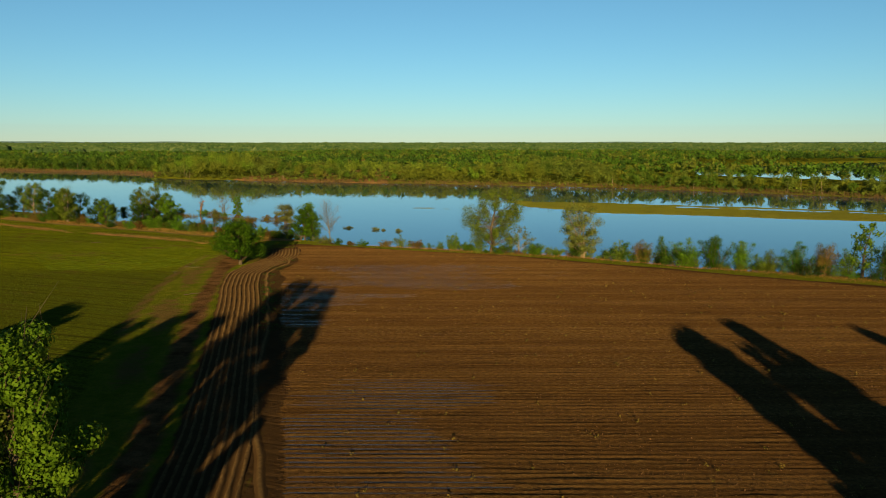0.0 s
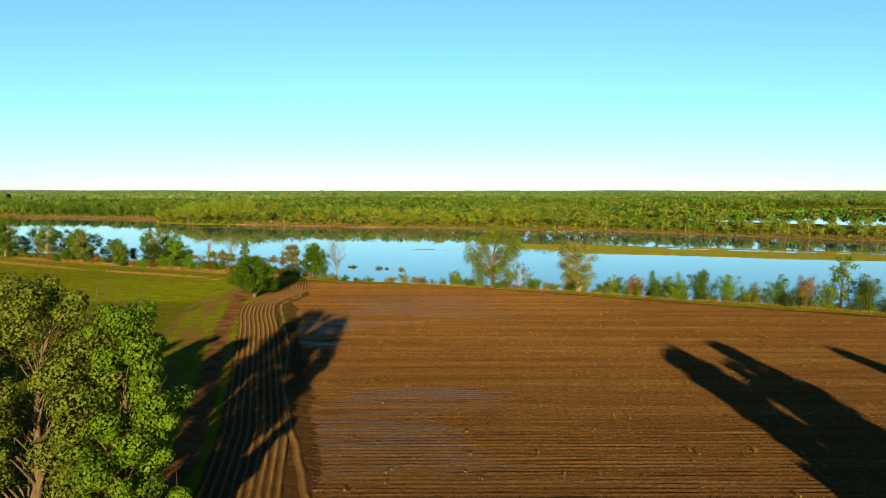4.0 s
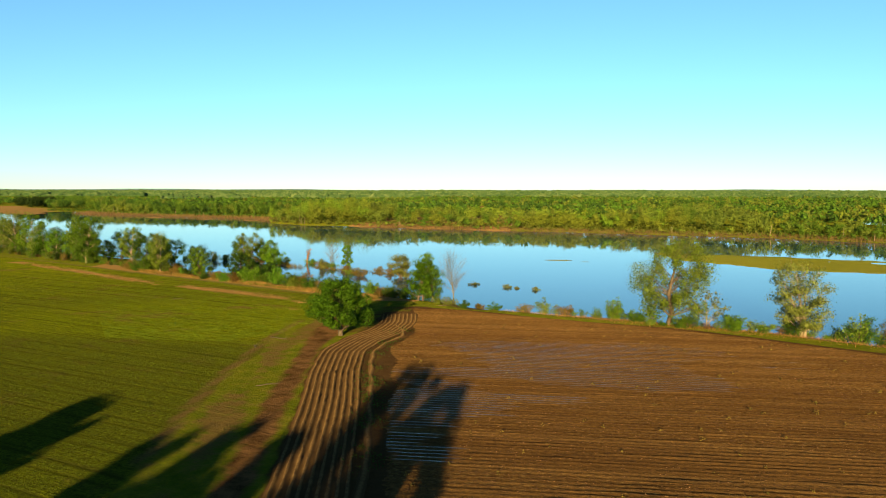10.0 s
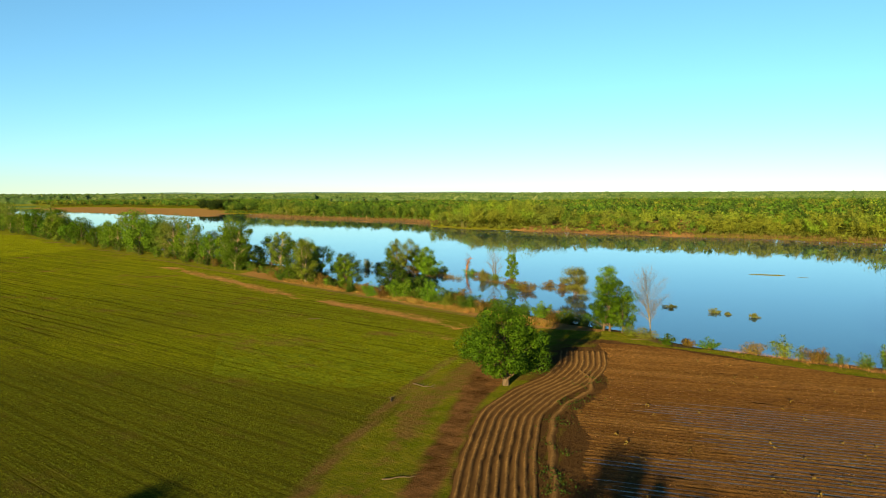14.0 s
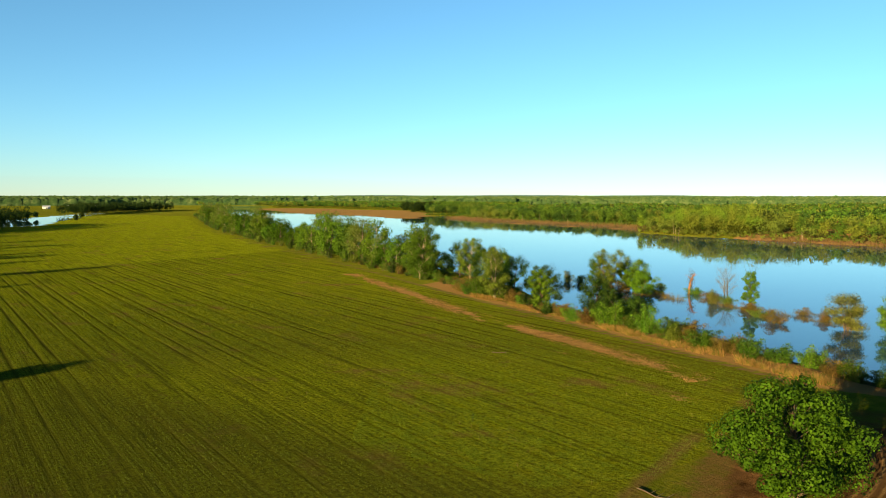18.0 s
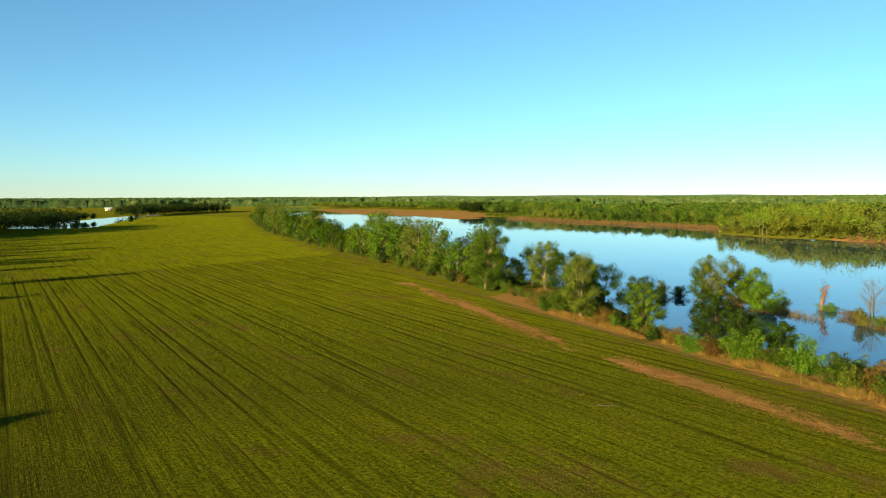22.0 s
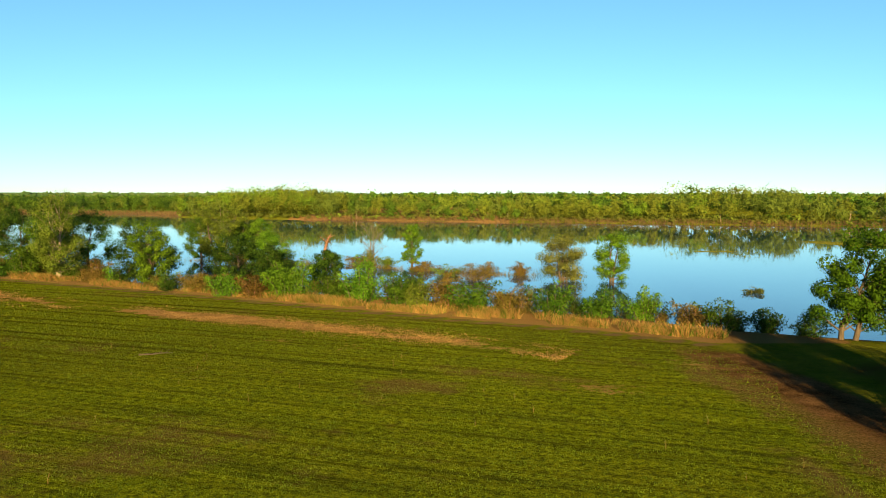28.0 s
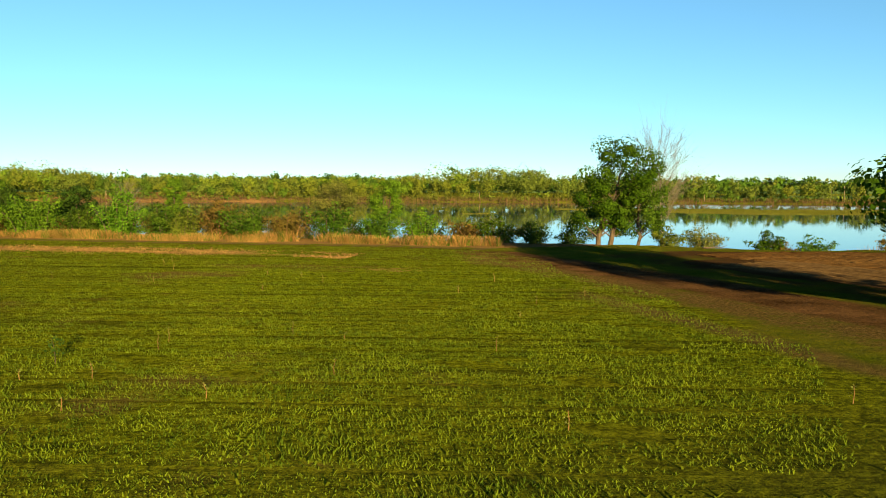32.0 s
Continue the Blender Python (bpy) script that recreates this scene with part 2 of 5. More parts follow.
def mesh_of(name, verts, faces, mats=(), smooth=False):
    """A mesh from numpy arrays; faces all have as many corners."""
    me = bpy.data.meshes.new(name)
    verts, faces = np.asarray(verts, np.float32), np.asarray(faces, np.int32)
    n, k = faces.shape
    me.vertices.add(len(verts))
    me.vertices.foreach_set("co", verts.ravel())
    me.loops.add(n * k)
    me.loops.foreach_set("vertex_index", faces.ravel())
    me.polygons.add(n)
    me.polygons.foreach_set("loop_start", np.arange(0, n * k, k, dtype=np.int32))
    if smooth:
        me.polygons.foreach_set("use_smooth", np.ones(n, bool))
    me.update(calc_edges=True)
    for m in mats:
        me.materials.append(m)
    return me


def grid_faces(nx, ny):
    i = (np.arange(ny - 1)[:, None] * nx + np.arange(nx - 1)[None]).ravel()
    return np.stack([i, i + 1, i + nx + 1, i + nx], 1)


# ---- ground ----
gx = spread(-4900, 4900, -215, 120, 1.5)
gy = spread(-3000, 4900, 40, 300, 1.5)
GX, GY = np.meshgrid(gx, gy)
fx, fy = GX.ravel(), GY.ravel()
gz = ground_height(fx, fy)
wd = water_depth(fx, fy)
ground_mesh = mesh_of("ground", np.stack([fx, fy, gz], 1), grid_faces(len(gx), len(gy)), smooth=True)


def give(me, name, values):
    a = me.attributes.new(name, "FLOAT", "POINT")
    a.data.foreach_set("value", np.asarray(values, np.float32))


def soft_step(v, width):
    return np.clip(0.5 + v / width, 0, 1)


west = side_of(TRACK, fx, fy)
north_green = np.interp(fx, ROAD[::-1, 0], ROAD[::-1, 1])
dtrack, droad, dstraw = line_dist(TRACK, fx, fy), line_dist(ROAD, fx, fy), line_dist(STRAW, fx, fy)
crop = soft_step(side_of(CROP_EAST, fx, fy) + 1.2 * wobble(fx, fy, 7, 3) - fx, 3) * soft_step(north_green - 0.5 - fy, 3) * soft_step(fx + 1000, 60)
field_soil = soft_step(fx - side_of(FIELD_WEST, fx, fy), 1.5) * soft_step(edge_of(FIELD_EDGE, fx) - fy + wobble(fx, fy, 6), 3) * (fx > -70)
head = soft_step(fx + 48, 5) * soft_step(-34 - fx, 5) * soft_step(fy - 193, 6) * soft_step(229 - fy, 6)
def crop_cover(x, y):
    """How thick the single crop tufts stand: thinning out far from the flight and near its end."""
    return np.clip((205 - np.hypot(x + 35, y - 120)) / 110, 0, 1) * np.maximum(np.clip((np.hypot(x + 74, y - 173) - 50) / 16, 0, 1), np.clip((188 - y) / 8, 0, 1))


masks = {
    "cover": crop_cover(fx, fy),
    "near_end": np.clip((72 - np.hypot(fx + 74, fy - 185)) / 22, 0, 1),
    "crop": crop,
    "soil": np.maximum(field_soil, np.maximum(0.5 * head, np.maximum(soft_step(3.8 - line_dist(STRIP, fx, fy), 1.5), 0.56 * soft_step(fx - side_of(STRIP, fx, fy), 2) * soft_step(edge_of(FIELD_EDGE, fx) - fy, 3) * (fx > -70)))),
    "track": soft_step(1.7 + 0.9 * soft_step(fy - 188, 10) - dtrack, 1.6) * soft_step(232 - fy, 6),
    "verge": 0.85 * soft_step(1.6 + 1.0 * soft_step(fy - 186, 8) + 2.0 * wobble(fx, fy, 9, 1) - np.abs(fx - west + 5.0 - 1.6 * soft_step(fy - 186, 8)), 3) * soft_step(228 - fy, 8) * (fx > -90),
    "road": soft_step(0.75 - np.abs(droad), 0.9),
    "straw": soft_step(0.9 + 1.5 * wobble(fx, fy, 9) + 0.7 * wobble(fx, fy, 3, 5) - dstraw, 2.2) * (fx < -60),
    "litter": 0.8 * soft_step(0.1 - np.abs(dstraw - 7) / 6 + 0.8 * wobble(fx, fy, 5, 7), 1.2) * (fx < -50) * (fy < north_green - 4) * (fx > -130),
    "bare": np.maximum(soft_step(depth_in(MUD, fx, fy) + 4, 8), soft_step(depth_in(SPIT, fx, fy) + 3, 4)),
    "bar": soft_step(depth_in(SANDBAR, fx, fy) + 3, 3) + soft_step(depth_in(SLIVER, fx, fy) + 3, 3),
    "shore": soft_step(3 - np.abs(wd + 2.5), 4) * (fy < 420),
    "lane": soft_step(0.9 - line_dist(LANE, fx, fy), 1.4),
    "headland": soft_step(-(fx + 283) - 0.05 * (fy - 240), 4),
    "fringe": soft_step(fy - north_green - 1.2, 2) * soft_step(-wd, 3) * (fx > -160) * (fx < -40),
}
for mask_name, values in masks.items():
    give(ground_mesh, mask_name, values)

k = Mat("ground", 0.95, 0.0)
at = k.where()
n1, n2, n3, n4 = k.noise(at, 0.02, 5), k.noise(at, 0.35, 6, 0.7), k.noise(at, 2.2, 6, 0.75), k.noise(at, 7.0, 4, 0.7)
ROW = radians(20)                                     # the drilled rows run to the north-west
along = k.where((1, 1, 1), ROW)


def streaks(sx, sy, detail=4, rough=0.6):
    mp = k.node("Mapping", Vector=along, Scale=(sx, sy, 1.0))
    return k.noise(mp.outputs[0], 1.0, detail, rough)


rough_grass = k.mix(k.ramp(n2, (0.35, 0.0), (0.65, 1.0)), (0.085, 0.11, 0.006), (0.17, 0.155, 0.018))
rough_grass = k.mix(k.ramp(n3, (0.3, 0.6), (0.55, 0.0)), rough_grass, (0.05, 0.06, 0.02))
fine, drill, broad = streaks(0.05, 2.6, 5, 0.7), streaks(0.03, 0.75), streaks(0.010, 0.12, 3)
crop_c = k.mix(k.ramp(n2, (0.3, 0.0), (0.7, 1.0)), (0.175, 0.226, 0.009), (0.29, 0.316, 0.017))
crop_c = k.mix(k.ramp(broad, (0.40, 0.0), (0.65, 0.5)), crop_c, (0.275, 0.278, 0.019))
# headland brightness at grazing view is put into this lighter crop colour
crop_c = k.mix(k.attr("headland"), crop_c, k.mix(k.ramp(n2, (0.3, 0.0), (0.7, 1.0)), (0.24, 0.285, 0.012), (0.36, 0.395, 0.02)))
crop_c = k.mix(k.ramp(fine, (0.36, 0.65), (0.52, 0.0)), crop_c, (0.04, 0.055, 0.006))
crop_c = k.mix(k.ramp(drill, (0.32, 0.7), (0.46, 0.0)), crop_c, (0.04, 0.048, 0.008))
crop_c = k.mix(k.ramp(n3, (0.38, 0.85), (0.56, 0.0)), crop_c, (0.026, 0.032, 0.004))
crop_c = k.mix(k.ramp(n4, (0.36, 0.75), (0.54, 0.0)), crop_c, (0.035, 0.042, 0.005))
thin = k.sum(k.noise(at, 0.07, 6, 0.75), k.sum(streaks(0.03, 0.25), 0.4, "MULTIPLY"))
crop_c = k.mix(k.ramp(thin, (0.76, 0.0), (0.88, 0.75)), crop_c, k.mix(n3, (0.10, 0.055, 0.02), (0.20, 0.12, 0.045)))
# wheel marks: pairs of ruts every few drill widths
cross = k.node("SeparateXYZ", Vector=along)
lane = k.sum(k.sum(cross.outputs["Y"], k.sum(k.noise(k.node("Mapping", Vector=along, Scale=(0.02, 0.02, 1)).outputs[0], 1.0, 1), 0.7, "MULTIPLY")), 6.05, "FLOORED_MODULO")


def band(centre, half):
    """1 on a narrow band of the lane coordinate, with soft edges."""
    off = k.node("Math")
    off.operation = "ABSOLUTE"
    k.t.links.new(k.sum(lane, centre, "SUBTRACT"), off.inputs[0])
    return k.sum(1.0, k.sum(off.outputs[0], half, "DIVIDE"), "SUBTRACT", True)


ruts = k.sum(band(3.55, 0.5), band(5.5, 0.5))
worn = k.sum(ruts, k.ramp(k.noise(at, 0.03, 4, 0.7), (0.35, 0.55), (0.55, 1.0)), "MULTIPLY")
worn = k.sum(worn, k.sum(1.0, k.attr("headland"), "SUBTRACT"), "MULTIPLY")
worn = k.sum(worn, k.ramp(n3, (0.3, 0.3), (0.6, 1.0)), "MULTIPLY")
worn = k.sum(worn, k.ramp(streaks(0.004, 0.11, 1), (0.40, 0.5), (0.56, 1.0)), "MULTIPLY")
# ground between the plants: soil colour, darkened further for the shade among them
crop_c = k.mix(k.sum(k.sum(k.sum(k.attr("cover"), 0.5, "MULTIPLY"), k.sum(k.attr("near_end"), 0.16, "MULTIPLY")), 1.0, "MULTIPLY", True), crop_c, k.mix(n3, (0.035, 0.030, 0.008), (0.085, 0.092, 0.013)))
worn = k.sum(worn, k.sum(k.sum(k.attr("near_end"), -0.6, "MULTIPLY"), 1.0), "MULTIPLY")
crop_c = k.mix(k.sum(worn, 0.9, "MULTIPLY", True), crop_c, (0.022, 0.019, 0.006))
soil_c = k.mix(n2, (0.05, 0.026, 0.011), (0.105, 0.057, 0.024))
soil_c = k.mix(k.ramp(n3, (0.35, 0.5), (0.6, 0.0)), soil_c, (0.05, 0.03, 0.016))


def edged(mask, lo=0.4, hi=0.6, amount=0.5):
    m = k.sum(k.attr(mask), k.sum(k.sum(n2, 0.5, "SUBTRACT"), amount, "MULTIPLY"))
    m = k.sum(m, k.sum(k.sum(n3, 0.5, "SUBTRACT"), amount * 0.6, "MULTIPLY"))
    return k.ramp(m, (lo, 0.0), (hi, 1.0))


straw_c = k.mix(n4, (0.10, 0.055, 0.02), (0.46, 0.255, 0.095))
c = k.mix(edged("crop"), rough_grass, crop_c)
c = k.mix(k.sum(edged("verge", 0.5, 0.85, 1.5), 0.8, "MULTIPLY"), c, k.mix(k.ramp(n4, (0.36, 0.0), (0.62, 1.0)), (0.05, 0.028, 0.012), (0.22, 0.125, 0.05)))
c = k.mix(edged("soil"), c, soil_c)
c = k.mix(edged("fringe", 0.35, 0.6, 0.8), c, k.mix(n4, (0.12, 0.072, 0.026), (0.36, 0.2, 0.072)))
c = k.mix(edged("shore", 0.4, 0.7), c, (0.12, 0.085, 0.045))
c = k.mix(edged("straw", 0.45, 0.75, 1.6), c, straw_c)
c = k.mix(edged("litter", 0.72, 0.9, 1.3), c, straw_c)
c = k.mix(edged("road", 0.4, 0.75, 0.6), c, k.mix(n2, (0.08, 0.052, 0.024), (0.19, 0.125, 0.06)))
c = k.mix(edged("track", 0.4, 0.8, 0.7), c, k.mix(k.ramp(k.sum(n2, k.sum(n4, 0.6, "MULTIPLY")), (0.6, 0.0), (0.95, 1.0)), (0.035, 0.018, 0.008), (0.18, 0.092, 0.038)))
c = k.mix(k.sum(edged("lane", 0.35, 0.8, 0.8), 0.75, "MULTIPLY"), c, k.mix(n3, (0.09, 0.05, 0.02), (0.2, 0.12, 0.05)))
c = k.mix(edged("bare", 0.3, 0.5, 0.3), c, k.mix(n2, (0.13, 0.08, 0.034), (0.2, 0.125, 0.052)))
c = k.mix(edged("bar", 0.3, 0.5, 0.3), c, k.mix(n1, (0.12, 0.138, 0.018), (0.2, 0.175, 0.034)))
lift = k.sum(k.sum(n3, k.sum(n4, 0.5, "MULTIPLY")), k.sum(fine, 0.8, "MULTIPLY"))
lift = k.sum(lift, k.sum(worn, 0.8, "MULTIPLY"), "SUBTRACT")
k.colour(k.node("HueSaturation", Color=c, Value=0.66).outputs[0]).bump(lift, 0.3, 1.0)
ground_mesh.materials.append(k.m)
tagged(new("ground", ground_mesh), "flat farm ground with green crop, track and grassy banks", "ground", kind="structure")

# ---- brown field: ridges that run east, and the strip of ridges beside the track ----
k = Mat("field_soil", 0.95, 0.02)
at = k.where()
m1, m2, m3 = k.noise(at, 0.25, 5, 0.65), k.noise(at, 2.0, 6, 0.75), k.noise(k.where((0.012, 0.35, 0)), 1.0, 4, 0.6)
low = k.attr("furrow")
soil = k.mix(m1, (0.075, 0.036, 0.012), (0.135, 0.066, 0.022))
soil = k.mix(k.ramp(m3, (0.42, 0.0), (0.68, 0.75)), soil, (0.19, 0.10, 0.034))
soil = k.mix(k.ramp(m2, (0.34, 0.7), (0.6, 0.0)), soil, (0.032, 0.017, 0.008))
stubble = k.ramp(k.sum(k.noise(k.where((1.6, 4.0, 1)), 1.0, 4, 0.75), k.sum(k.noise(k.where((0.02, 0.12, 0)), 1.0, 3), 0.35, "MULTIPLY")), (0.74, 0.0), (0.88, 0.6))
soil = k.mix(stubble, soil, (0.25, 0.155, 0.055))
wet_at = k.sum(k.attr("damp"), k.sum(k.noise(k.where((0.05, 0.12, 0)), 1.0, 4, 0.6), 0.9, "MULTIPLY"))
wet_row = k.noise(k.where((0.012, 0.8, 0)), 1.0, 2, 0.7)
wet = k.sum(k.ramp(k.sum(k.sum(wet_at, k.sum(wet_row, 0.9, "MULTIPLY")), 0.5, "MULTIPLY"), (0.83, 0.0), (0.87, 1.0)), k.ramp(low, (0.86, 0.0), (0.97, 1.0)), "MULTIPLY")
soil = k.mix(wet, soil, (0.03, 0.028, 0.026))
k.colour(k.node("HueSaturation", Color=soil, Value=0.68).outputs[0]).bump(k.sum(m2, k.noise(at, 9.0, 3), "ADD"), 0.10, 0.9)
k.put(k.p, "Roughness", k.sum(0.95, k.sum(wet, 0.88, "MULTIPLY"), "SUBTRACT"))
k.put(k.p, "Specular IOR Level", k.sum(0.0, k.sum(wet, 0.5, "MULTIPLY")))
FIELD_MAT = k.m
PROFILE = [(0.0, 0.02, 1.0), (0.24, 0.03, 0.8), (0.42, 0.05, 0.0), (0.62, 0.05, 0.0), (0.80, 0.03, 0.8)]
PITCH = 0.97


def ridge_sheet(name, lines, mat, label):
    """Rows of points (x, y, z, furrow) skinned to one sheet."""
    lines = np.asarray(lines)
    ny, nx, _ = lines.shape
    me = mesh_of(name, lines[..., :3].reshape(-1, 3), grid_faces(nx, ny), [mat], True)
    give(me, "furrow", lines[..., 3].ravel())
    x, y = lines[..., 0].ravel(), lines[..., 1].ravel()
    damp = np.zeros(len(x))
    for x0, x1, y0, y1, wet in ((-26, 14, 158, 196, 1.05), (-33, -10, 128, 176, 1.0), (-20, 8, 148, 176, 0.8), (-24, 8, 74, 112, 0.95), (10, 34, 168, 190, 0.7), (30, 60, 120, 136, 0.65)):
        edge = 7 * wobble(x, y, 8, x0)
        damp = np.maximum(damp, wet * soft_step(x - x0 + edge, 22) * soft_step(x1 - x + edge, 22) * soft_step(y - y0, 14) * soft_step(y1 - y, 14))
    give(me, "damp", damp)
    return tagged(new(name, me), label, "field", kind="structure")


rng = np.random.default_rng(3)
rows = []
for i in range(int(240 / PITCH)):
    for off, z, f in PROFILE:
        y = -8 + (i + off) * PITCH
        if y > 224:
            break
        x0 = float(side_of(FIELD_WEST, 0, y)) + 1.0 + 0.9 * float(wobble(np.array([0.0]), np.array([y]), 5, 2)[0]) + rng.uniform(-0.25, 0.25)
        x1 = min(170.0, float(np.interp(y, FIELD_EDGE[::-1, 1], FIELD_EDGE[::-1, 0])) - 2.0)
        x = x0 + (x1 - x0) * np.linspace(0, 1, 56) ** 1.15
        wavy = 0.10 * wobble(x, np.full(56, y), 14) + 0.05 * rng.normal(size=56)
        zz = z + 0.03 * rng.normal(size=56) * (f < 0.5) + 0.02
        zz[:1], zz[-1:] = -0.12, -0.12
        rows.append(np.stack([x, y + wavy, zz, np.full(56, f)], 1))
ridge_sheet("ploughed_field", rows, FIELD_MAT, "brown ploughed field with low ridges and wet furrows")
seg = np.r_[0, np.cumsum(np.hypot(*np.diff(STRIP, axis=0).T))]
q = np.linspace(0, seg[-1], 190)
cx, cy = np.interp(q, seg, STRIP[:, 0]), np.interp(q, seg, STRIP[:, 1])
for _ in range(6):
    cx[1:-1], cy[1:-1] = (cx[:-2] + 2 * cx[1:-1] + cx[2:]) / 4, (cy[:-2] + 2 * cy[1:-1] + cy[2:]) / 4
tx, ty = np.gradient(cx), np.gradient(cy)
tl = np.hypot(tx, ty)
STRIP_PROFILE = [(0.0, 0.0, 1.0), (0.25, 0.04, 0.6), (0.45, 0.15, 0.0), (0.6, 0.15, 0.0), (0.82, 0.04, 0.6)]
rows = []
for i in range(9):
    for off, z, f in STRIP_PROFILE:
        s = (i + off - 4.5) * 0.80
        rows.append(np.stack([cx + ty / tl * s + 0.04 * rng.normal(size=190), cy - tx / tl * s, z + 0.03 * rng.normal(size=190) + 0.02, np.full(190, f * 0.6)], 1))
k = Mat("strip_soil", 0.95, 0.0)
at = k.where()
m2 = k.noise(at, 2.2, 6, 0.75)
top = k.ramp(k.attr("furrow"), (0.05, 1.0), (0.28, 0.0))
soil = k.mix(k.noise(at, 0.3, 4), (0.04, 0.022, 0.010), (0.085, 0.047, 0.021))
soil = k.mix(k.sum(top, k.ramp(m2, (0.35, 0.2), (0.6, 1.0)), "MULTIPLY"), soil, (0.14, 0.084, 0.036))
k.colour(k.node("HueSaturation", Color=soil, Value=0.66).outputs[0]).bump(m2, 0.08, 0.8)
ridge_sheet("ridged_strip", rows, k.m, "strip of curved soil ridges with pale tops")

# the last pale ridge that winds between the strip and the field, with weeds on both sides
EDGE_RIDGE = np.array([(-38.5, 203), (-36.2, 199), (-35.2, 193), (-36.8, 186), (-36.9, 179), (-35.3, 172), (-31.9, 158), (-28.9, 145), (-26.2, 134), (-21.8, 108), (-17.6, 91), (-15, 82), (-12, 70), (-11, 63)], float)
seg = np.r_[0, np.cumsum(np.hypot(*np.diff(EDGE_RIDGE, axis=0).T))]
q = np.linspace(0, seg[-1], 230)
cx, cy = np.interp(q, seg, EDGE_RIDGE[:, 0]), np.interp(q, seg, EDGE_RIDGE[:, 1])
for _ in range(4):
    cx[1:-1], cy[1:-1] = (cx[:-2] + 2 * cx[1:-1] + cx[2:]) / 4, (cy[:-2] + 2 * cy[1:-1] + cy[2:]) / 4
cx = cx + 0.18 * wobble(cx, cy, 2.2, 3)
tx, ty = np.gradient(cx), np.gradient(cy)
tl = np.hypot(tx, ty)
rows = []
for off, z, f in ((-0.5, -0.03, 1.0), (-0.22, 0.08, 0.3), (0.0, 0.16, 0.0), (0.22, 0.08, 0.3), (0.5, -0.03, 1.0)):
    rows.append(np.stack([cx + ty / tl * off, cy - tx / tl * off, z + 0.03 * rng.normal(size=230) + 0.03, np.full(230, f * 0.6)], 1))
ridge_sheet("edge_ridge", rows, k.m, "single winding soil ridge along the ploughed field")


# ---- water ----
k = Mat("water", 0.012, 0.5)
k.p.inputs["IOR"].default_value = 1.33
k.colour((0.008, 0.042, 0.075))
ripple = k.sum(k.noise(k.where((1, 1, 1)), 0.9, 4), k.sum(k.noise(k.where(), 0.05, 3), 2.0, "MULTIPLY"))
k.bump(ripple, 0.006, 0.4)
WATER_MAT = k.m


def flat_sheet(name, x0, y0, x1, y1, z, mat, label, category):
    me = mesh_of(name, [(x0, y0, z), (x1, y0, z), (x1, y1, z), (x0, y1, z)], [(0, 1, 2, 3)], [mat])
    return tagged(new(name, me), label, category, kind="structure")


flat_sheet("water", -1700, -150, 1700, 1600, WATER, WATER_MAT, "calm blue flood water with mirrored trees", "water")
flat_sheet("pond_water", -56, 54, -27, 76, -0.3, WATER_MAT, "small dark pond beside the field trees", "water")


# ---- plants ----
def leaf_cards(rng, centres, size, flat=0.0, outward=None, lean=0.5):
    """A bent leaf or leaf spray at every centre: four corners, one face."""
    n = len(centres)
    normal = rng.normal(size=(n, 3))
    if outward is not None:
        normal = normal * (1 - lean) * 0.8 + outward * lean * 1.6
    normal[:, 2] += flat
    normal /= np.linalg.norm(normal, axis=1, keepdims=True)
    a = np.cross(normal, rng.normal(size=(n, 3)))
    a /= np.linalg.norm(a, axis=1, keepdims=True)
    b = np.cross(normal, a)
    s = (size * rng.uniform(0.6, 1.35, n))[:, None]
    v = np.stack([centres - a * s * 0.5, centres - b * s * 0.4 + a * s * 0.06, centres + a * s * 0.5 + normal * s * 0.12, centres + b * s * 0.4 + a * s * 0.06], 1)
    return v.reshape(-1, 3), np.arange(4 * n).reshape(n, 4)


def round_normals(me, rng, out, mix=0.36):
    """Shade each leaf with the roundness of the clump that it belongs to."""
    way = out + rng.normal(size=out.shape) * mix
    way /= np.linalg.norm(way, axis=1, keepdims=True)
    me.normals_split_custom_set_from_vertices(np.repeat(way, 4, axis=0).astype(np.float32))
    return me


def tube(points, radii, sides=6):
    """A tapered limb along points."""
    points, verts = np.asarray(points, float), []
    for i, (p, r) in enumerate(zip(points, radii)):
        d = points[min(i + 1, len(points) - 1)] - points[max(i - 1, 0)]
        d /= np.linalg.norm(d) + 1e-9
        a = np.cross(d, (0.3, 1, 0.1))
        a /= np.linalg.norm(a) + 1e-9
        b = np.cross(d, a)
        for s in range(sides):
            w = 2 * math.pi * s / sides
            verts.append(p + r * (math.cos(w) * a + math.sin(w) * b))
    faces = [(i * sides + s, i * sides + (s + 1) % sides, (i + 1) * sides + (s + 1) % sides, (i + 1) * sides + s)
             for i in range(len(points) - 1) for s in range(sides)]
    return np.array(verts), np.array(faces)


def joined(pieces):
    vs, fs, n = [], [], 0
    for v, f in pieces:
        vs.append(v)
        fs.append(f + n)
        n += len(v)
    return np.concatenate(vs), np.concatenate(fs)


def link_part(name, mesh, parent, label=""):
    ob = new(name, mesh)
    ob.parent = parent
    return tagged(ob, label)


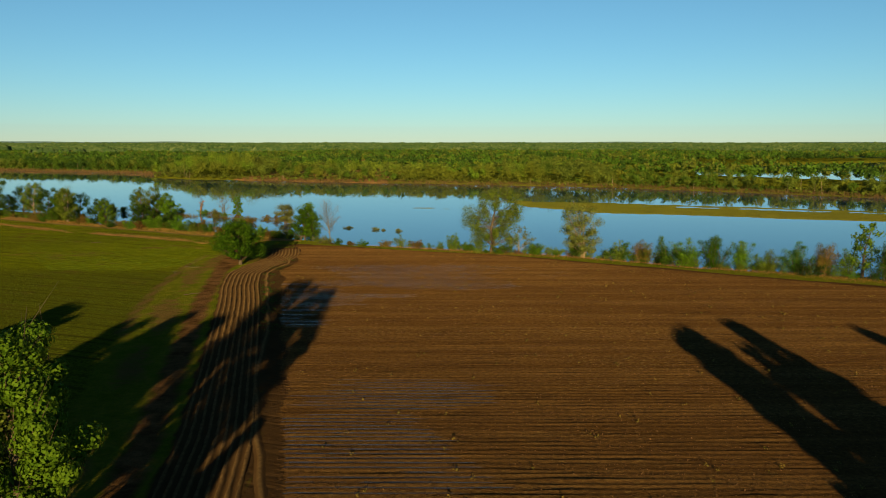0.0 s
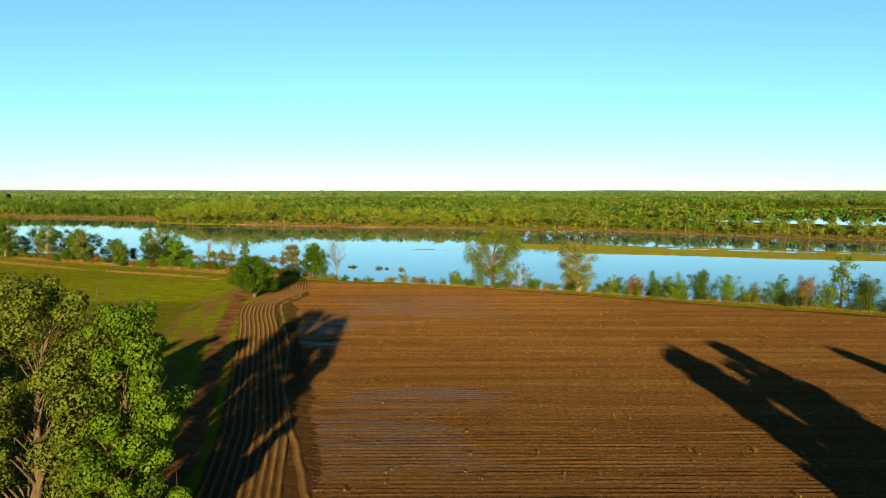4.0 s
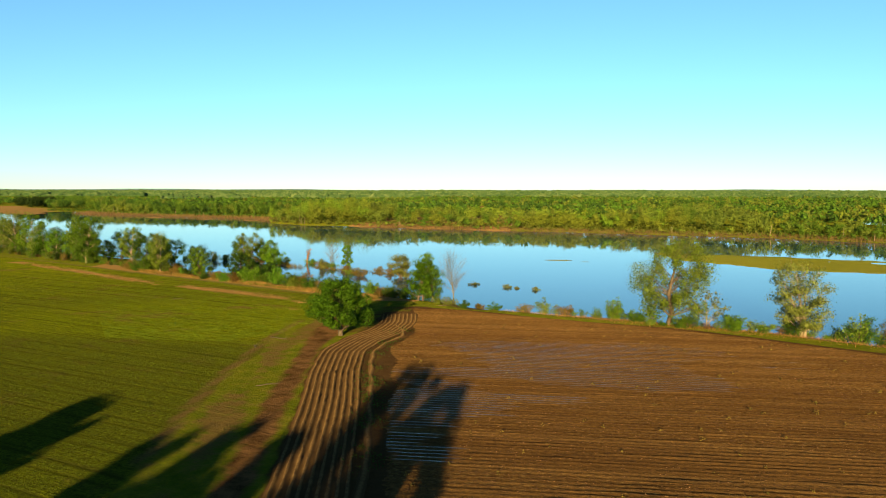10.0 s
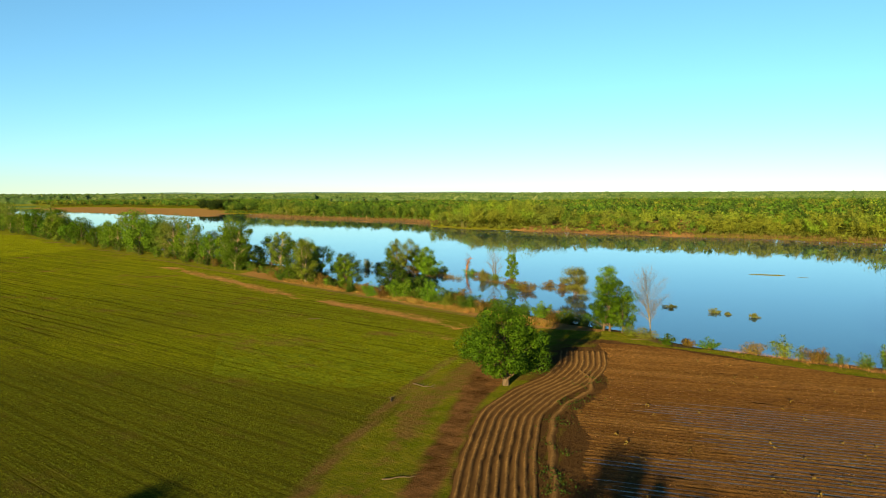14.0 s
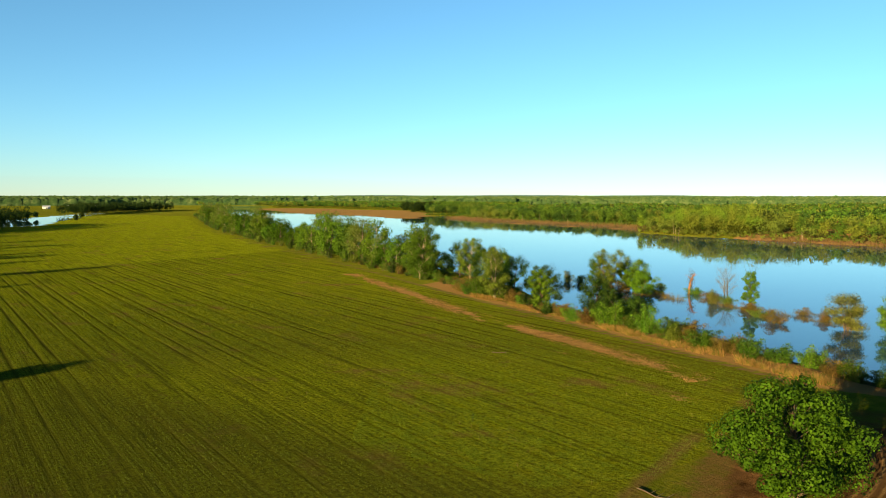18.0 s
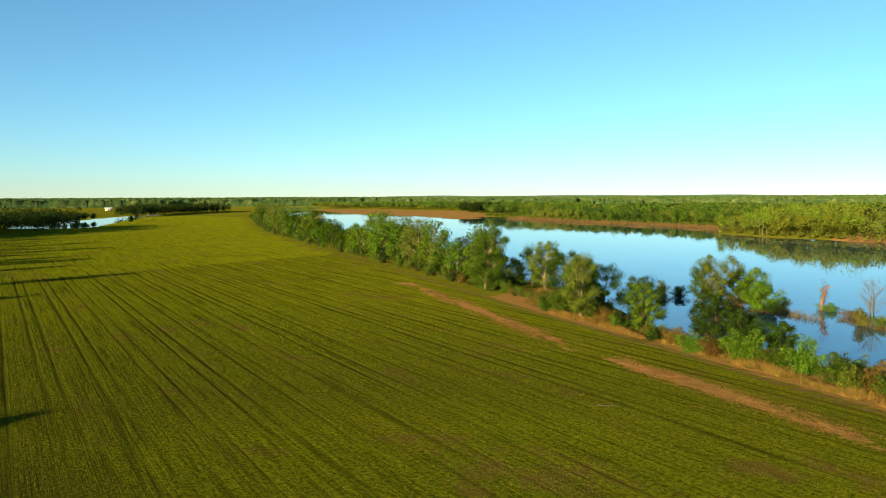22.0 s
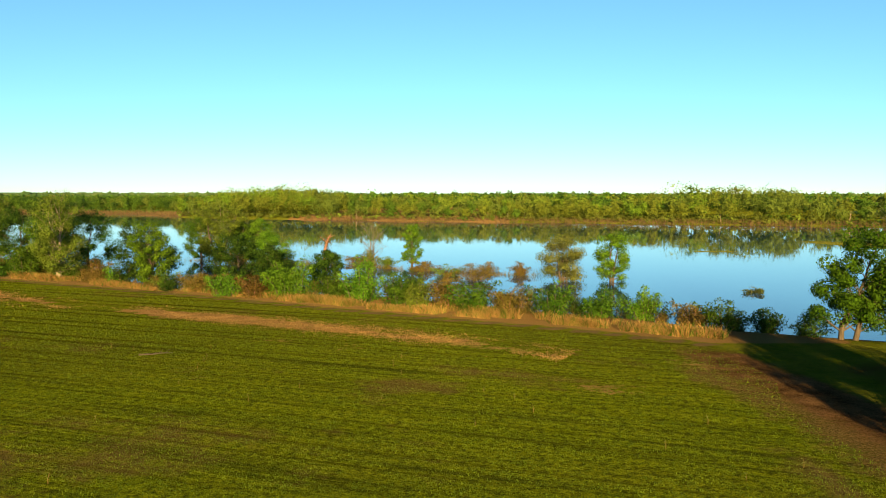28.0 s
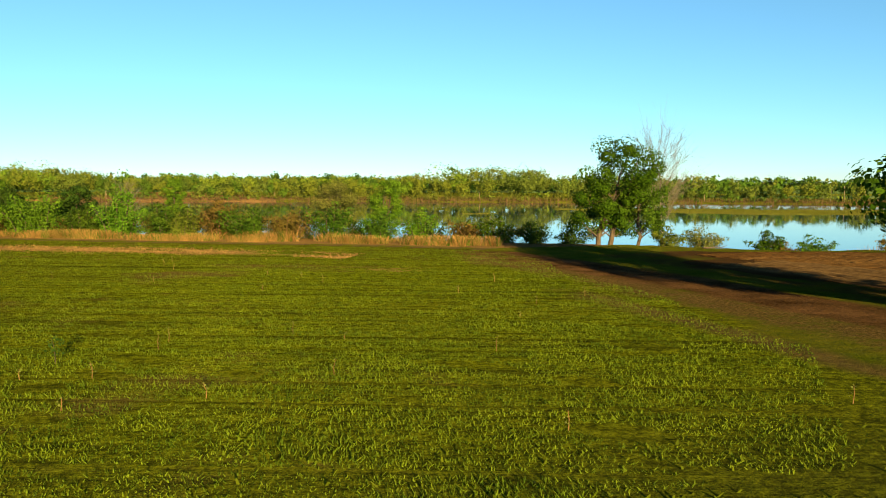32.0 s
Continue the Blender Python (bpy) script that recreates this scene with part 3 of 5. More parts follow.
def tree_meshes(seed, height, width, leaf, bark, leaves=2500, leaf_size=0.35, bole=0.25, lobes=14, stems=1, sparse=0.0, twigs=0, droop=0.0, trunk_r=None, top=1.0, broad=False, clump=1.0):
    """Trunk with limbs, and a crown of leaf clumps along the limbs. bole: clear trunk as a share of the height."""
    rng = np.random.default_rng(seed)
    r0 = trunk_r or height * 0.02
    wood, clumps = [], []
    squash = rng.uniform(0.8, 1.2)
    for s in range(stems):
        foot = np.array([rng.normal() * 0.3 * (stems > 1), rng.normal() * 0.3 * (stems > 1), -0.3])
        lean = rng.normal(size=2) * (0.05 if stems == 1 else 0.15) * height
        spine = [foot + np.array([lean[0] * q ** 1.5 + rng.normal() * 0.015 * height, lean[1] * q ** 1.5 + rng.normal() * 0.015 * height, q * height * 0.88]) * (q > 0)
                 for q in (0, 0.2, 0.4, 0.6, 0.8, 1.0)]
        wood.append(tube(spine, [r0 * 1.3, r0, r0 * 0.8, r0 * 0.55, r0 * 0.3, r0 * 0.08], 7))
        count = max(5, 2 * lobes // stems)
        for i in range(count):
            share = (i + rng.uniform(0.1, 0.9)) / count
            q = bole + (1.0 - bole) * share
            reach = width / 2 * math.sin(math.pi * (0.17 + 0.72 * share ** top)) ** 0.75 * rng.choice([0.5, 0.85, 1.0])
            if broad:
                reach = width / 2 * math.sqrt(max(0.05, 1 - ((share - 0.32) / 0.74) ** 2)) * rng.choice([0.55, 0.9, 1.0])
            reach *= rng.uniform(0.8, 1.1) * (0.8 if stems > 1 else 1)
            ang = i * 2.4 + rng.uniform(-0.5, 0.5)
            start = max(0.12, q - (0.10 + 0.35 * reach / height))
            j = min(int(start * 5), 4)
            base = spine[j] + (spine[j + 1] - spine[j]) * (start * 5 - j)
            axis = spine[min(int(q * 5), 4)]
            tip = np.array([axis[0] + math.cos(ang) * reach * squash, axis[1] + math.sin(ang) * reach / squash, q * height * 0.93 - droop * reach * 0.25])
            midp = (base + tip) / 2 + np.array([0, 0, 0.08 * reach]) + rng.normal(size=3) * 0.06 * reach
            wood.append(tube([base, midp, tip], [r0 * 0.45 * (1.15 - q), r0 * 0.25 * (1.15 - q), r0 * 0.06], 5))
            clumps.append((tip, 1.0))
            if reach > 0.3 * width:
                clumps.append(((midp + tip) / 2, 0.8))
            for _ in range(twigs):
                way = (tip - base) / (np.linalg.norm(tip - base) + 1e-6)
                t0 = base + (tip - base) * rng.uniform(0.3, 1.0)
                t1 = t0 + (way + rng.normal(size=3) * 0.6 + (0, 0, 0.5)) * height * rng.uniform(0.05, 0.11)
                wood.append(tube([t0, (t0 + t1) / 2 + rng.normal(size=3) * 0.05, t1], [r0 * 0.08, r0 * 0.05, r0 * 0.02], 3))
    wv, wf = joined(wood)
    trunk = mesh_of("trunk", wv, wf, [bark], smooth=True)
    per = max(1, leaves // len(clumps))
    pts, out = [], []
    for tip, big in clumps:
        size = np.array([1, 1, 0.8]) * (0.135 * width + 0.018 * height) * big * clump * rng.uniform(0.65, 1.35)
        n = int(per * rng.uniform(0.6, 1.4))
        d = rng.normal(size=(n, 3))
        d /= np.linalg.norm(d, axis=1, keepdims=True)
        rad = rng.uniform(0.1 if sparse else 0.45, 1.0, (n, 1)) ** 0.5
        pts.append(tip + d * rad * size * (1 + 0.35 * sparse) + rng.normal(size=(n, 3)) * 0.07 * size)
        out.append(d)
        if droop:
            pts[-1][:, 2] -= droop * rng.uniform(0, 1, n) ** 2 * size[2] * 2.2
    pts, out = np.concatenate(pts), np.concatenate(out)
    keep = pts[:, 2] > 0.1
    v, f = leaf_cards(rng, pts[keep], leaf_size, 0.1, out[keep], 0.8)
    return trunk, round_normals(mesh_of("crown", v, f, [leaf]), rng, out[keep])


def plant(name, meshes, x, y, label, category="tree", group="", parts=("trunk", "crown"), z=None, turn=0.0, size=1.0):
    """A tree or shrub that stands on the ground at x, y."""
    if z is None:
        z = float(ground_height(np.array([float(x)]), np.array([float(y)]))[0])
    ob = new(name)
    for part_name, me in zip(parts, meshes):
        link_part(part_name, me, ob)
    ob.matrix_basis = pose(x, y, z - 0.05, 0, 0, turn) @ Matrix.Diagonal((size, size, size, 1))
    return tagged(ob, label, category, group)


def shrub_meshes(seed, height, width, leaf, bark, leaves=700, leaf_size=0.25, stems=7, sparse=0.0):
    """Many stems from the ground; sprays of leaves along each, so the outline is ragged."""
    rng = np.random.default_rng(seed)
    stems = stems + 5
    wood, pts, out = [], [], []
    per = max(5, leaves // (stems * 5))
    for s in range(stems):
        a, lean = s * 2.4 + rng.uniform(-0.5, 0.5), rng.uniform(0.05, 1.0)
        h = height * rng.choice([0.5, 0.7, 0.85, 1.0]) * rng.uniform(0.85, 1.0) * (1 - 0.3 * lean)
        tip = np.array([math.cos(a) * lean * width / 2, math.sin(a) * lean * width / 2, h])
        mid = tip * (0.55, 0.55, 0.55) + rng.normal(size=3) * 0.05 * height
        foot = np.array([math.cos(a) * 0.18 * width * lean, math.sin(a) * 0.18 * width * lean, -0.25])
        wood.append(tube([foot, mid, tip], [0.014 * height, 0.010 * height, 0.003 * height], 4))
        for share, big in ((1.0, 0.55), (0.85, 0.85), (0.65, 1.0), (0.45, 1.0), (0.22, 0.9)):
            centre = (mid + (tip - mid) * (share * 2 - 1)) if share > 0.5 else (foot + (mid - foot) * share * 2)
            k = int(per * rng.uniform(0.3, 1.7) * big)
            d = rng.normal(size=(k, 3))
            d /= np.linalg.norm(d, axis=1, keepdims=True)
            pts.append(centre + d * rng.uniform(0.2, 1.05, (k, 1)) ** 0.6 * np.array([0.19 * width, 0.19 * width, 0.13 * height]) * big * (1 + 0.35 * sparse))
            out.append(d)
    wv, wf = joined(wood)
    pts, out = np.concatenate(pts), np.concatenate(out)
    keep = pts[:, 2] > 0.0
    v, f = leaf_cards(rng, pts[keep], leaf_size, 0.1, out[keep], 0.7)
    return mesh_of("wood", wv, wf, [bark], True), round_normals(mesh_of("foliage", v, f, [leaf]), rng, out[keep])


SHRUB = ("wood", "foliage")

# ---- trees beside the fields and on the near bank ----
plant("oak_tree", tree_meshes(11, 10.2, 11.6, LEAF["oak"], BARK, 30000, 0.22, 0.24, 30, trunk_r=0.38, broad=True, clump=0.72), -45.9, 192.3,
      "broad round dark green oak at the field corner", "tree")
plant("field_tree", tree_meshes(21, 20.8, 9.0, LEAF["field"], BARK, 66000, 0.2, 0.2, 34, twigs=2, broad=True, clump=0.8), -27.6, 58.0,
      "tall leafy mid-green tree by the pond", "tree", "trees by the pond")
plant("field_tree", tree_meshes(22, 19.3, 6.8, LEAF["meadow"], BARK, 56000, 0.2, 0.08, 30, twigs=2, broad=True, clump=0.82), -21.4, 57.0,
      "tall bright green tree with a forked trunk by the pond", "tree", "trees by the pond")
# trees behind the flight that throw the long shadows on the fields
SHADE = [(35.5, 40, 17.3, 5), (44, 42, 17.6, 4), (39.5, 36, 13.6, 5), (61.5, 44, 16.6, 4.2), (-62.5, 52, 17.8, 6.5), (-59.5, 48, 16.8, 4.5), (-81, 50, 16.4, 5), (-142, 96, 16.6, 7),
         (-35.5, 36, 19, 6), (-39, 30, 18.2, 7), (-43, 34, 17, 6), (-41.5, 44, 18.6, 3.6), (-48, 40, 18.2, 5), (-52, 26, 15, 8), (-46, 24, 16, 8), (-37, 16, 18, 9), (33.6, 41, 17.0, 3.6), (41.4, 38, 16.0, 3.4)]
for i, (x, y, h, w) in enumerate(SHADE):
    plant("field_tree", tree_meshes(30 + i, h, w, LEAF["mid"], BARK, 5200, 0.85, 0.15, 20, broad=True), x, y, "tall green tree at the edge of the fields", "tree", "trees at the field edge")
# the row of trees south of the green field
base_row = [tree_meshes(40 + i, h, w, LEAF["dark"], BARK, 900, 0.95, 0.2, 12) for i, (h, w) in enumerate([(17, 9), (14, 8), (19, 10), (12, 8)])]
rng = np.random.default_rng(5)
for i in range(40):
    x = -222 - 10 * i + rng.uniform(-4, 4)
    y = 124 + 0.5 * (-215 - x) + rng.uniform(-8, 8)
    plant("hedgerow_tree", base_row[i % 4], x, y, "dark green tree in the row along the crop field", "tree", "trees along the crop field", turn=rng.uniform(0, 360), size=rng.uniform(0.8, 1.15))

# near bank, east of the field corner
plant("bank_tree", tree_meshes(51, 17.5, 13.0, LEAF["yellow"], BARK, 20000, 0.26, 0.24, 28, sparse=0.3, twigs=3, droop=0.8, top=1.1, trunk_r=0.42, clump=0.72), 11.5, 212.5,
      "tall thinly leaved tree with drooping boughs on the bank", "tree", "trees on the bank")
plant("bank_tree", tree_meshes(52, 7.0, 6.5, LEAF["pale"], BARK_PALE, 900, 0.35, 0.25, 10, sparse=0.8, twigs=4), 18.5, 213.5,
      "small pale thinly leaved tree on the bank", "tree", "trees on the bank")
plant("bank_tree", tree_meshes(53, 13.2, 12.0, LEAF["pale"], BARK_PALE, 14000, 0.25, 0.12, 30, sparse=0.4, twigs=5, stems=3, clump=0.75), 33.2, 205.0,
      "tall pale budding tree with twiggy crown on the bank", "tree", "trees on the bank")
plant("bank_tree", tree_meshes(54, 12.0, 6.0, LEAF["fresh"], BARK, 1800, 0.38, 0.2, 12, sparse=0.5), 84.5, 175.5,
      "slender light green tree among bank shrubs", "tree", "trees on the bank")
plant("bank_tree", tree_meshes(55, 9.8, 7.4, LEAF["oak"], BARK, 22000, 0.18, 0.16, 26, stems=2, clump=0.85), -39.6, 236.3,
      "dense dark green tree at the water's edge", "tree", "trees on the bank")
plant("bank_tree", tree_meshes(56, 6.8, 5.2, LEAF["mid"], BARK, 8000, 0.17, 0.3, 16, droop=0.7, clump=0.8), -37.2, 235.0,
      "small dark green tree with a leaning trunk at the water's edge", "tree", "trees on the bank")
plant("bare_tree", tree_meshes(58, 12.6, 7.4, LEAF["twig"], BARK_GREY, 2000, 0.09, 0.35, 22, sparse=1, twigs=20, trunk_r=0.12, top=1.2), -32.6, 238.2,
      "bare grey twiggy tree at the water's edge", "tree", "trees on the bank")
KINDS = {"g": "fresh", "m": "mid", "d": "dark", "y": "yellow", "r": "red", "p": "pale", "o": "oak"}
WORDS = {"g": "bright green leafy", "m": "mid-green leafy", "d": "dark green dense", "y": "yellow-green thin", "r": "reddish brown twiggy", "p": "pale budding twiggy", "o": "deep green leafy"}
SHRUBS = [  # x, y, height, width, kind
    (2.0, 220, 5.2, 4.8, "g"), (-7.5, 222, 3.0, 4, "r"), (6, 214.5, 2.8, 4, "m"), (14, 210, 3.4, 5, "m"), (22, 208.5, 3.4, 5, "g"), (27, 207, 2.8, 4, "y"), (31.5, 207, 5.2, 3.5, "o"),
    (42, 203, 4.2, 5, "m"), (46, 200, 5.0, 4.5, "r"), (50.5, 197, 5.6, 5.5, "m"), (55, 194.5, 6.2, 6, "g"), (60, 191.5, 6.8, 6.5, "o"), (65, 188.5, 5.8, 5.5, "g"),
    (69.5, 185.5, 4.4, 4.5, "y"), (74, 182, 5.4, 5.5, "m"), (78.5, 179, 5.8, 5, "r"), (82, 177, 4.8, 4, "g"), (88, 172.5, 7.2, 6.5, "m"), (94, 169.5, 6.6, 6.5, "g"), (100, 166.5, 6.8, 6.5, "m"), (107, 162, 6.6, 7, "g"),
    (115, 158, 5.6, 7, "r"), (122, 153, 7.4, 7.5, "m"), (131, 148, 6.4, 8, "g"), (140, 143, 7.2, 8, "m"), (150, 138, 6.4, 8, "g"), (161, 131, 7, 9, "m"), (173, 125, 6, 9, "y"),
    (-16, 227, 2.4, 4, "r"), (-22.5, 229.5, 2.2, 3.4, "m"), (-29, 228, 2.2, 3.0, "o"), (-33, 231.5, 2.4, 4.0, "p"), (-35.5, 232.5, 2.2, 3.0, "y"), (-26, 230, 1.6, 3, "r"),
    (-45, 240.5, 3.0, 4.5, "d"), (-48.5, 241.5, 3.4, 4, "o"), (-51, 242.5, 2.2, 3, "r"), (-42, 239, 2.4, 4, "d"),
    (-54.5, 246.5, 3.8, 4.2, "g"), (-58.5, 247.5, 3.4, 5, "m"), (-63, 247.5, 4.6, 5.0, "m"), (-67, 250, 4.2, 5.5, "r"), (-70.5, 250.5, 4.8, 5.5, "m"), (-73.5, 254, 4.6, 5, "r"),
    (-76.5, 254, 3.8, 4.5, "y"), (-78.5, 257, 4.4, 5, "m"), (-83, 258.5, 6.2, 4.6, "g"), (-86.5, 260, 4, 4.5, "m"), (-92, 262.5, 6.4, 6.2, "g"), (-96, 262, 3.6, 4, "r"), (-99.5, 263.5, 4.2, 4.4, "g"),
    (-104, 268, 2.6, 3.5, "r"), (-109, 270.5, 3, 3.5, "d"), (-117, 276, 3.6, 4, "d"), (-121, 277.5, 4, 4.5, "r"), (-134, 283.5, 6.4, 6.5, "m"), (-139, 288, 6.0, 6, "m"), (-143, 289, 4, 5, "r"),
    # in the water
    (-61, 299, 3.0, 3.6, "r"), (-69, 291, 3.2, 5.5, "r"), (-73, 297, 2.6, 5, "y"), (-77, 305, 2.6, 6, "r"), (-84, 313, 2.8, 5, "y"), (-90, 320, 2.6, 6, "r"), (-96, 327, 2.4, 6, "g"),
    (-105, 325, 3.4, 5, "g"), (-113, 318, 4.0, 6, "r"), (-130, 331, 3.6, 5, "d"), (-135, 333, 4.5, 4, "p"), (-66, 305, 2.2, 4, "r"), (-87, 311, 4.2, 3.4, "p"),
    (-22.7, 270.2, 1.7, 2.6, "p"), (-15, 266.3, 1.6, 2.2, "p"), (-20, 268.5, 1.0, 2, "p"), (-32.2, 275, 1.4, 3.0, "p"),
]
for i, (x, y, h, w, kd) in enumerate(SHRUBS):
    wet = y > 285 and x > -140 or (x > -40 and y > 262)
    plant("shrub", shrub_meshes(100 + i, h * (1.3 if x > 35 else 0.92), w * (1.3 if x > 35 else 1.12), LEAF[KINDS[kd]], BARK_RED if kd in "rp" else BARK, int((900 + 180 * h * w) * (1.4 if x > 35 else 1)), 0.14 + 0.008 * h, 9, 0.9 if kd in "rp" else 0.2),
          x, y, WORDS[kd] + (" shrub standing in flood water" if wet else " shrub on the bank"), "shrub", "flooded shrubs" if wet else "bank shrubs", SHRUB,
          z=WATER - 0.25 if wet else None)
# low growth between the shrubs, along the top of the bank
low_growth = [(kd, shrub_meshes(520 + i, h, w, LEAF[KINDS[kd]], BARK_RED if kd == "r" else BARK, n, 0.13, 8, 0.6 if kd in "ry" else 0.2))
              for i, (kd, h, w, n) in enumerate([("y", 1.5, 3.2, 1500), ("m", 2.0, 3.0, 1500), ("r", 1.7, 3.0, 1300), ("g", 2.4, 3.0, 1700), ("y", 2.2, 2.4, 1300), ("o", 1.6, 3.6, 1600)])]
bank_line = sorted((x, y) for x, y, h, w, kd in SHRUBS if x > -3)
rng = np.random.default_rng(77)
for i, x in enumerate(np.arange(-1.0, 168.0, 2.35)):
    kd, meshes = low_growth[int(rng.integers(6))]
    y = float(np.interp(x, [q[0] for q in bank_line], [q[1] for q in bank_line])) + rng.uniform(-1.6, 0.6)
    plant("low_bush", meshes, float(x + rng.uniform(-0.8, 0.8)), y, "low " + WORDS[kd] + " bush on the bank", "bush", "low bushes on the bank", SHRUB, turn=rng.uniform(0, 360), size=rng.uniform(0.7, 1.25))
TREES = [  # x, y, height, width, kind, bark, stems
    (-48, 289, 8.0, 5.0, "g", 0, 2), (-55.5, 289, 7.2, 7.0, "p", 0, 5), (-113, 275.5, 9.4, 4.8, "g", 0, 1), (-127.5, 281, 12.6, 6.8, "y", 1, 2),
    (-79.5, 315, 8.4, 3.6, "g", 0, 1), (-109.5, 322, 9.0, 6.5, "g", 0, 2), (-117, 320, 11.5, 6.5, "y", 0, 2), (-122, 326, 10, 5, "m", 0, 1),
    (-103, 282, 8.0, 6.0, "d", 0, 1), (-96, 277, 6.5, 5.5, "d", 0, 2), (-119, 289, 9.5, 7.0, "d", 0, 1), (-89, 268, 6.0, 5.0, "d", 0, 2),
    (-106, 318, 6.5, 7.0, "g", 0, 3), (-113, 324, 8.5, 6.0, "m", 0, 2), (-128, 290, 10, 7, "d", 0, 1), (-137, 296, 10.5, 7.5, "m", 0, 2),
    (-169.5, 307.5, 15.5, 10.5, "m", 1, 2), (-158, 316, 12.5, 6, "y", 1, 1), (-150, 311, 10.5, 7, "d", 0, 1), (-147, 316, 9, 6, "d", 0, 1), (-163, 318, 11, 8, "d", 0, 1),
]
for i, (x, y, h, w, kd, pale, st) in enumerate(TREES):
    wet = bool(water_depth(np.array([float(x)]), np.array([float(y)]))[0] > 0)
    plant("bank_tree", tree_meshes(300 + i, h, w * 1.15, LEAF[KINDS[kd]], BARK_PALE if pale else BARK, int(3500 + 170 * h * w), 0.195, 0.10, 20, stems=st, sparse=0.4 if kd in "py" else 0.1,
                                   twigs=4 if kd in "py" else 1), x, y, WORDS[kd] + (" tree standing in flood water" if wet else " tree on the bank"), "tree", "trees on the bank",
          z=WATER - 0.25 if wet else None)
plant("bare_tree", tree_meshes(59, 8.2, 6.6, LEAF["twig"], BARK_GREY, 1500, 0.09, 0.2, 18, sparse=1, twigs=18, trunk_r=0.12, stems=2), -88, 325,
      "bare grey twiggy tree standing in flood water", "tree", "trees on the bank", z=WATER - 0.25)
# the belt of trees between the crop field and the water, westward
belt = [tree_meshes(400 + i, h, w, LEAF[kd], BARK_PALE if i % 4 == 0 else BARK, 4200, 0.34, 0.06, 18, stems=1 + i % 2, sparse=0.3 if kd in ("pale", "yellow") else 0)
        for i, (h, w, kd) in enumerate([(11, 8, "meadow"), (9.5, 8, "mid"), (10.5, 9, "oak"), (9.5, 8, "yellow"), (12.5, 9, "field"), (9, 8, "pale"), (8.5, 8, "meadow"), (10.5, 9, "oak")])]
low = [shrub_meshes(420 + i, 4.2, 6.0, LEAF[kd], BARK, 900, 0.32, 9) for i, kd in enumerate(["mid", "meadow", "yellow", "dark"])]
rng = np.random.default_rng(8)
road_len = np.r_[0, np.cumsum(np.hypot(*np.diff(ROAD, axis=0).T))]
s, i = 150.0, 0
while s < road_len[-1] + 40:
    for lane in (5.5, 13.0, 21.0):
        q = s + rng.uniform(-2, 2)
        x, y = np.interp(q, road_len, ROAD[:, 0]), np.interp(q, road_len, ROAD[:, 1])
        off = lane + rng.uniform(-2, 2)
        if lane < 6:
            plant("shrub", low[i % 4], x + 0.5 * off, y + 0.87 * off, "leafy shrub in the belt along the crop field", "shrub", "belt shrubs", SHRUB, turn=rng.uniform(0, 360), size=rng.uniform(0.7, 1.2))
        else:
            plant("belt_tree", belt[int(rng.integers(8))], x + 0.5 * off, y + 0.87 * off, "spring-green tree in the belt by the water", "tree", "belt trees", turn=rng.uniform(0, 360), size=rng.choice([0.62, 0.8, 0.95, 1.1, 1.3, 1.5]) * rng.uniform(0.9, 1.1))
        i += 1
    s += 6.0 + 0.011 * s

# low growth that closes the bank between the larger shrubs
rng = np.random.default_rng(9)
filler = [shrub_meshes(450 + i, 2.7, 3.8, LEAF[kd], BARK, 1500, 0.15, 8, 0.3) for i, kd in enumerate(["mid", "red", "yellow", "fresh", "red", "dark"])]
BANK = np.array([(-215, 334), (-182, 314), (-150, 297), (-128, 283), (-110, 271), (-98, 266), (-82, 261), (-66, 251.5), (-54, 245), (-45, 241)], float)
blen = np.r_[0, np.cumsum(np.hypot(*np.diff(BANK, axis=0).T))]
for q in np.arange(0, blen[-1], 1.3):
    x, y = np.interp(q, blen, BANK[:, 0]), np.interp(q, blen, BANK[:, 1])
    plant("shrub", filler[int(rng.integers(6))], x + rng.uniform(-1.5, 1.5), y + rng.uniform(-1.2, 4.0), "low tangled shrub on the bank", "shrub", "low bank shrubs", SHRUB, turn=rng.uniform(0, 360), size=rng.choice([0.4, 0.6, 0.8, 1.0, 1.2]) * rng.uniform(0.9, 1.1))
green_fill = [filler[0], filler[3], filler[5], filler[2]]
EAST = np.array([(-20, 228), (-5, 222), (11, 212.5), (30, 206), (46, 198), (62, 188), (84, 174), (110, 160), (150, 137)], float)
elen = np.r_[0, np.cumsum(np.hypot(*np.diff(EAST, axis=0).T))]
for q in np.arange(8, elen[-1], 3.1):
    x, y = np.interp(q, elen, EAST[:, 0]), np.interp(q, elen, EAST[:, 1])
    plant("shrub", green_fill[int(rng.integers(4))], x + rng.uniform(-1.5, 1.5), y + rng.uniform(-1.0, 2.0), "low tangled shrub on the bank", "shrub", "low bank shrubs", SHRUB, turn=rng.uniform(0, 360), size=rng.choice([0.4, 0.7, 1.0, 1.3, 1.9]) * rng.uniform(0.9, 1.1))

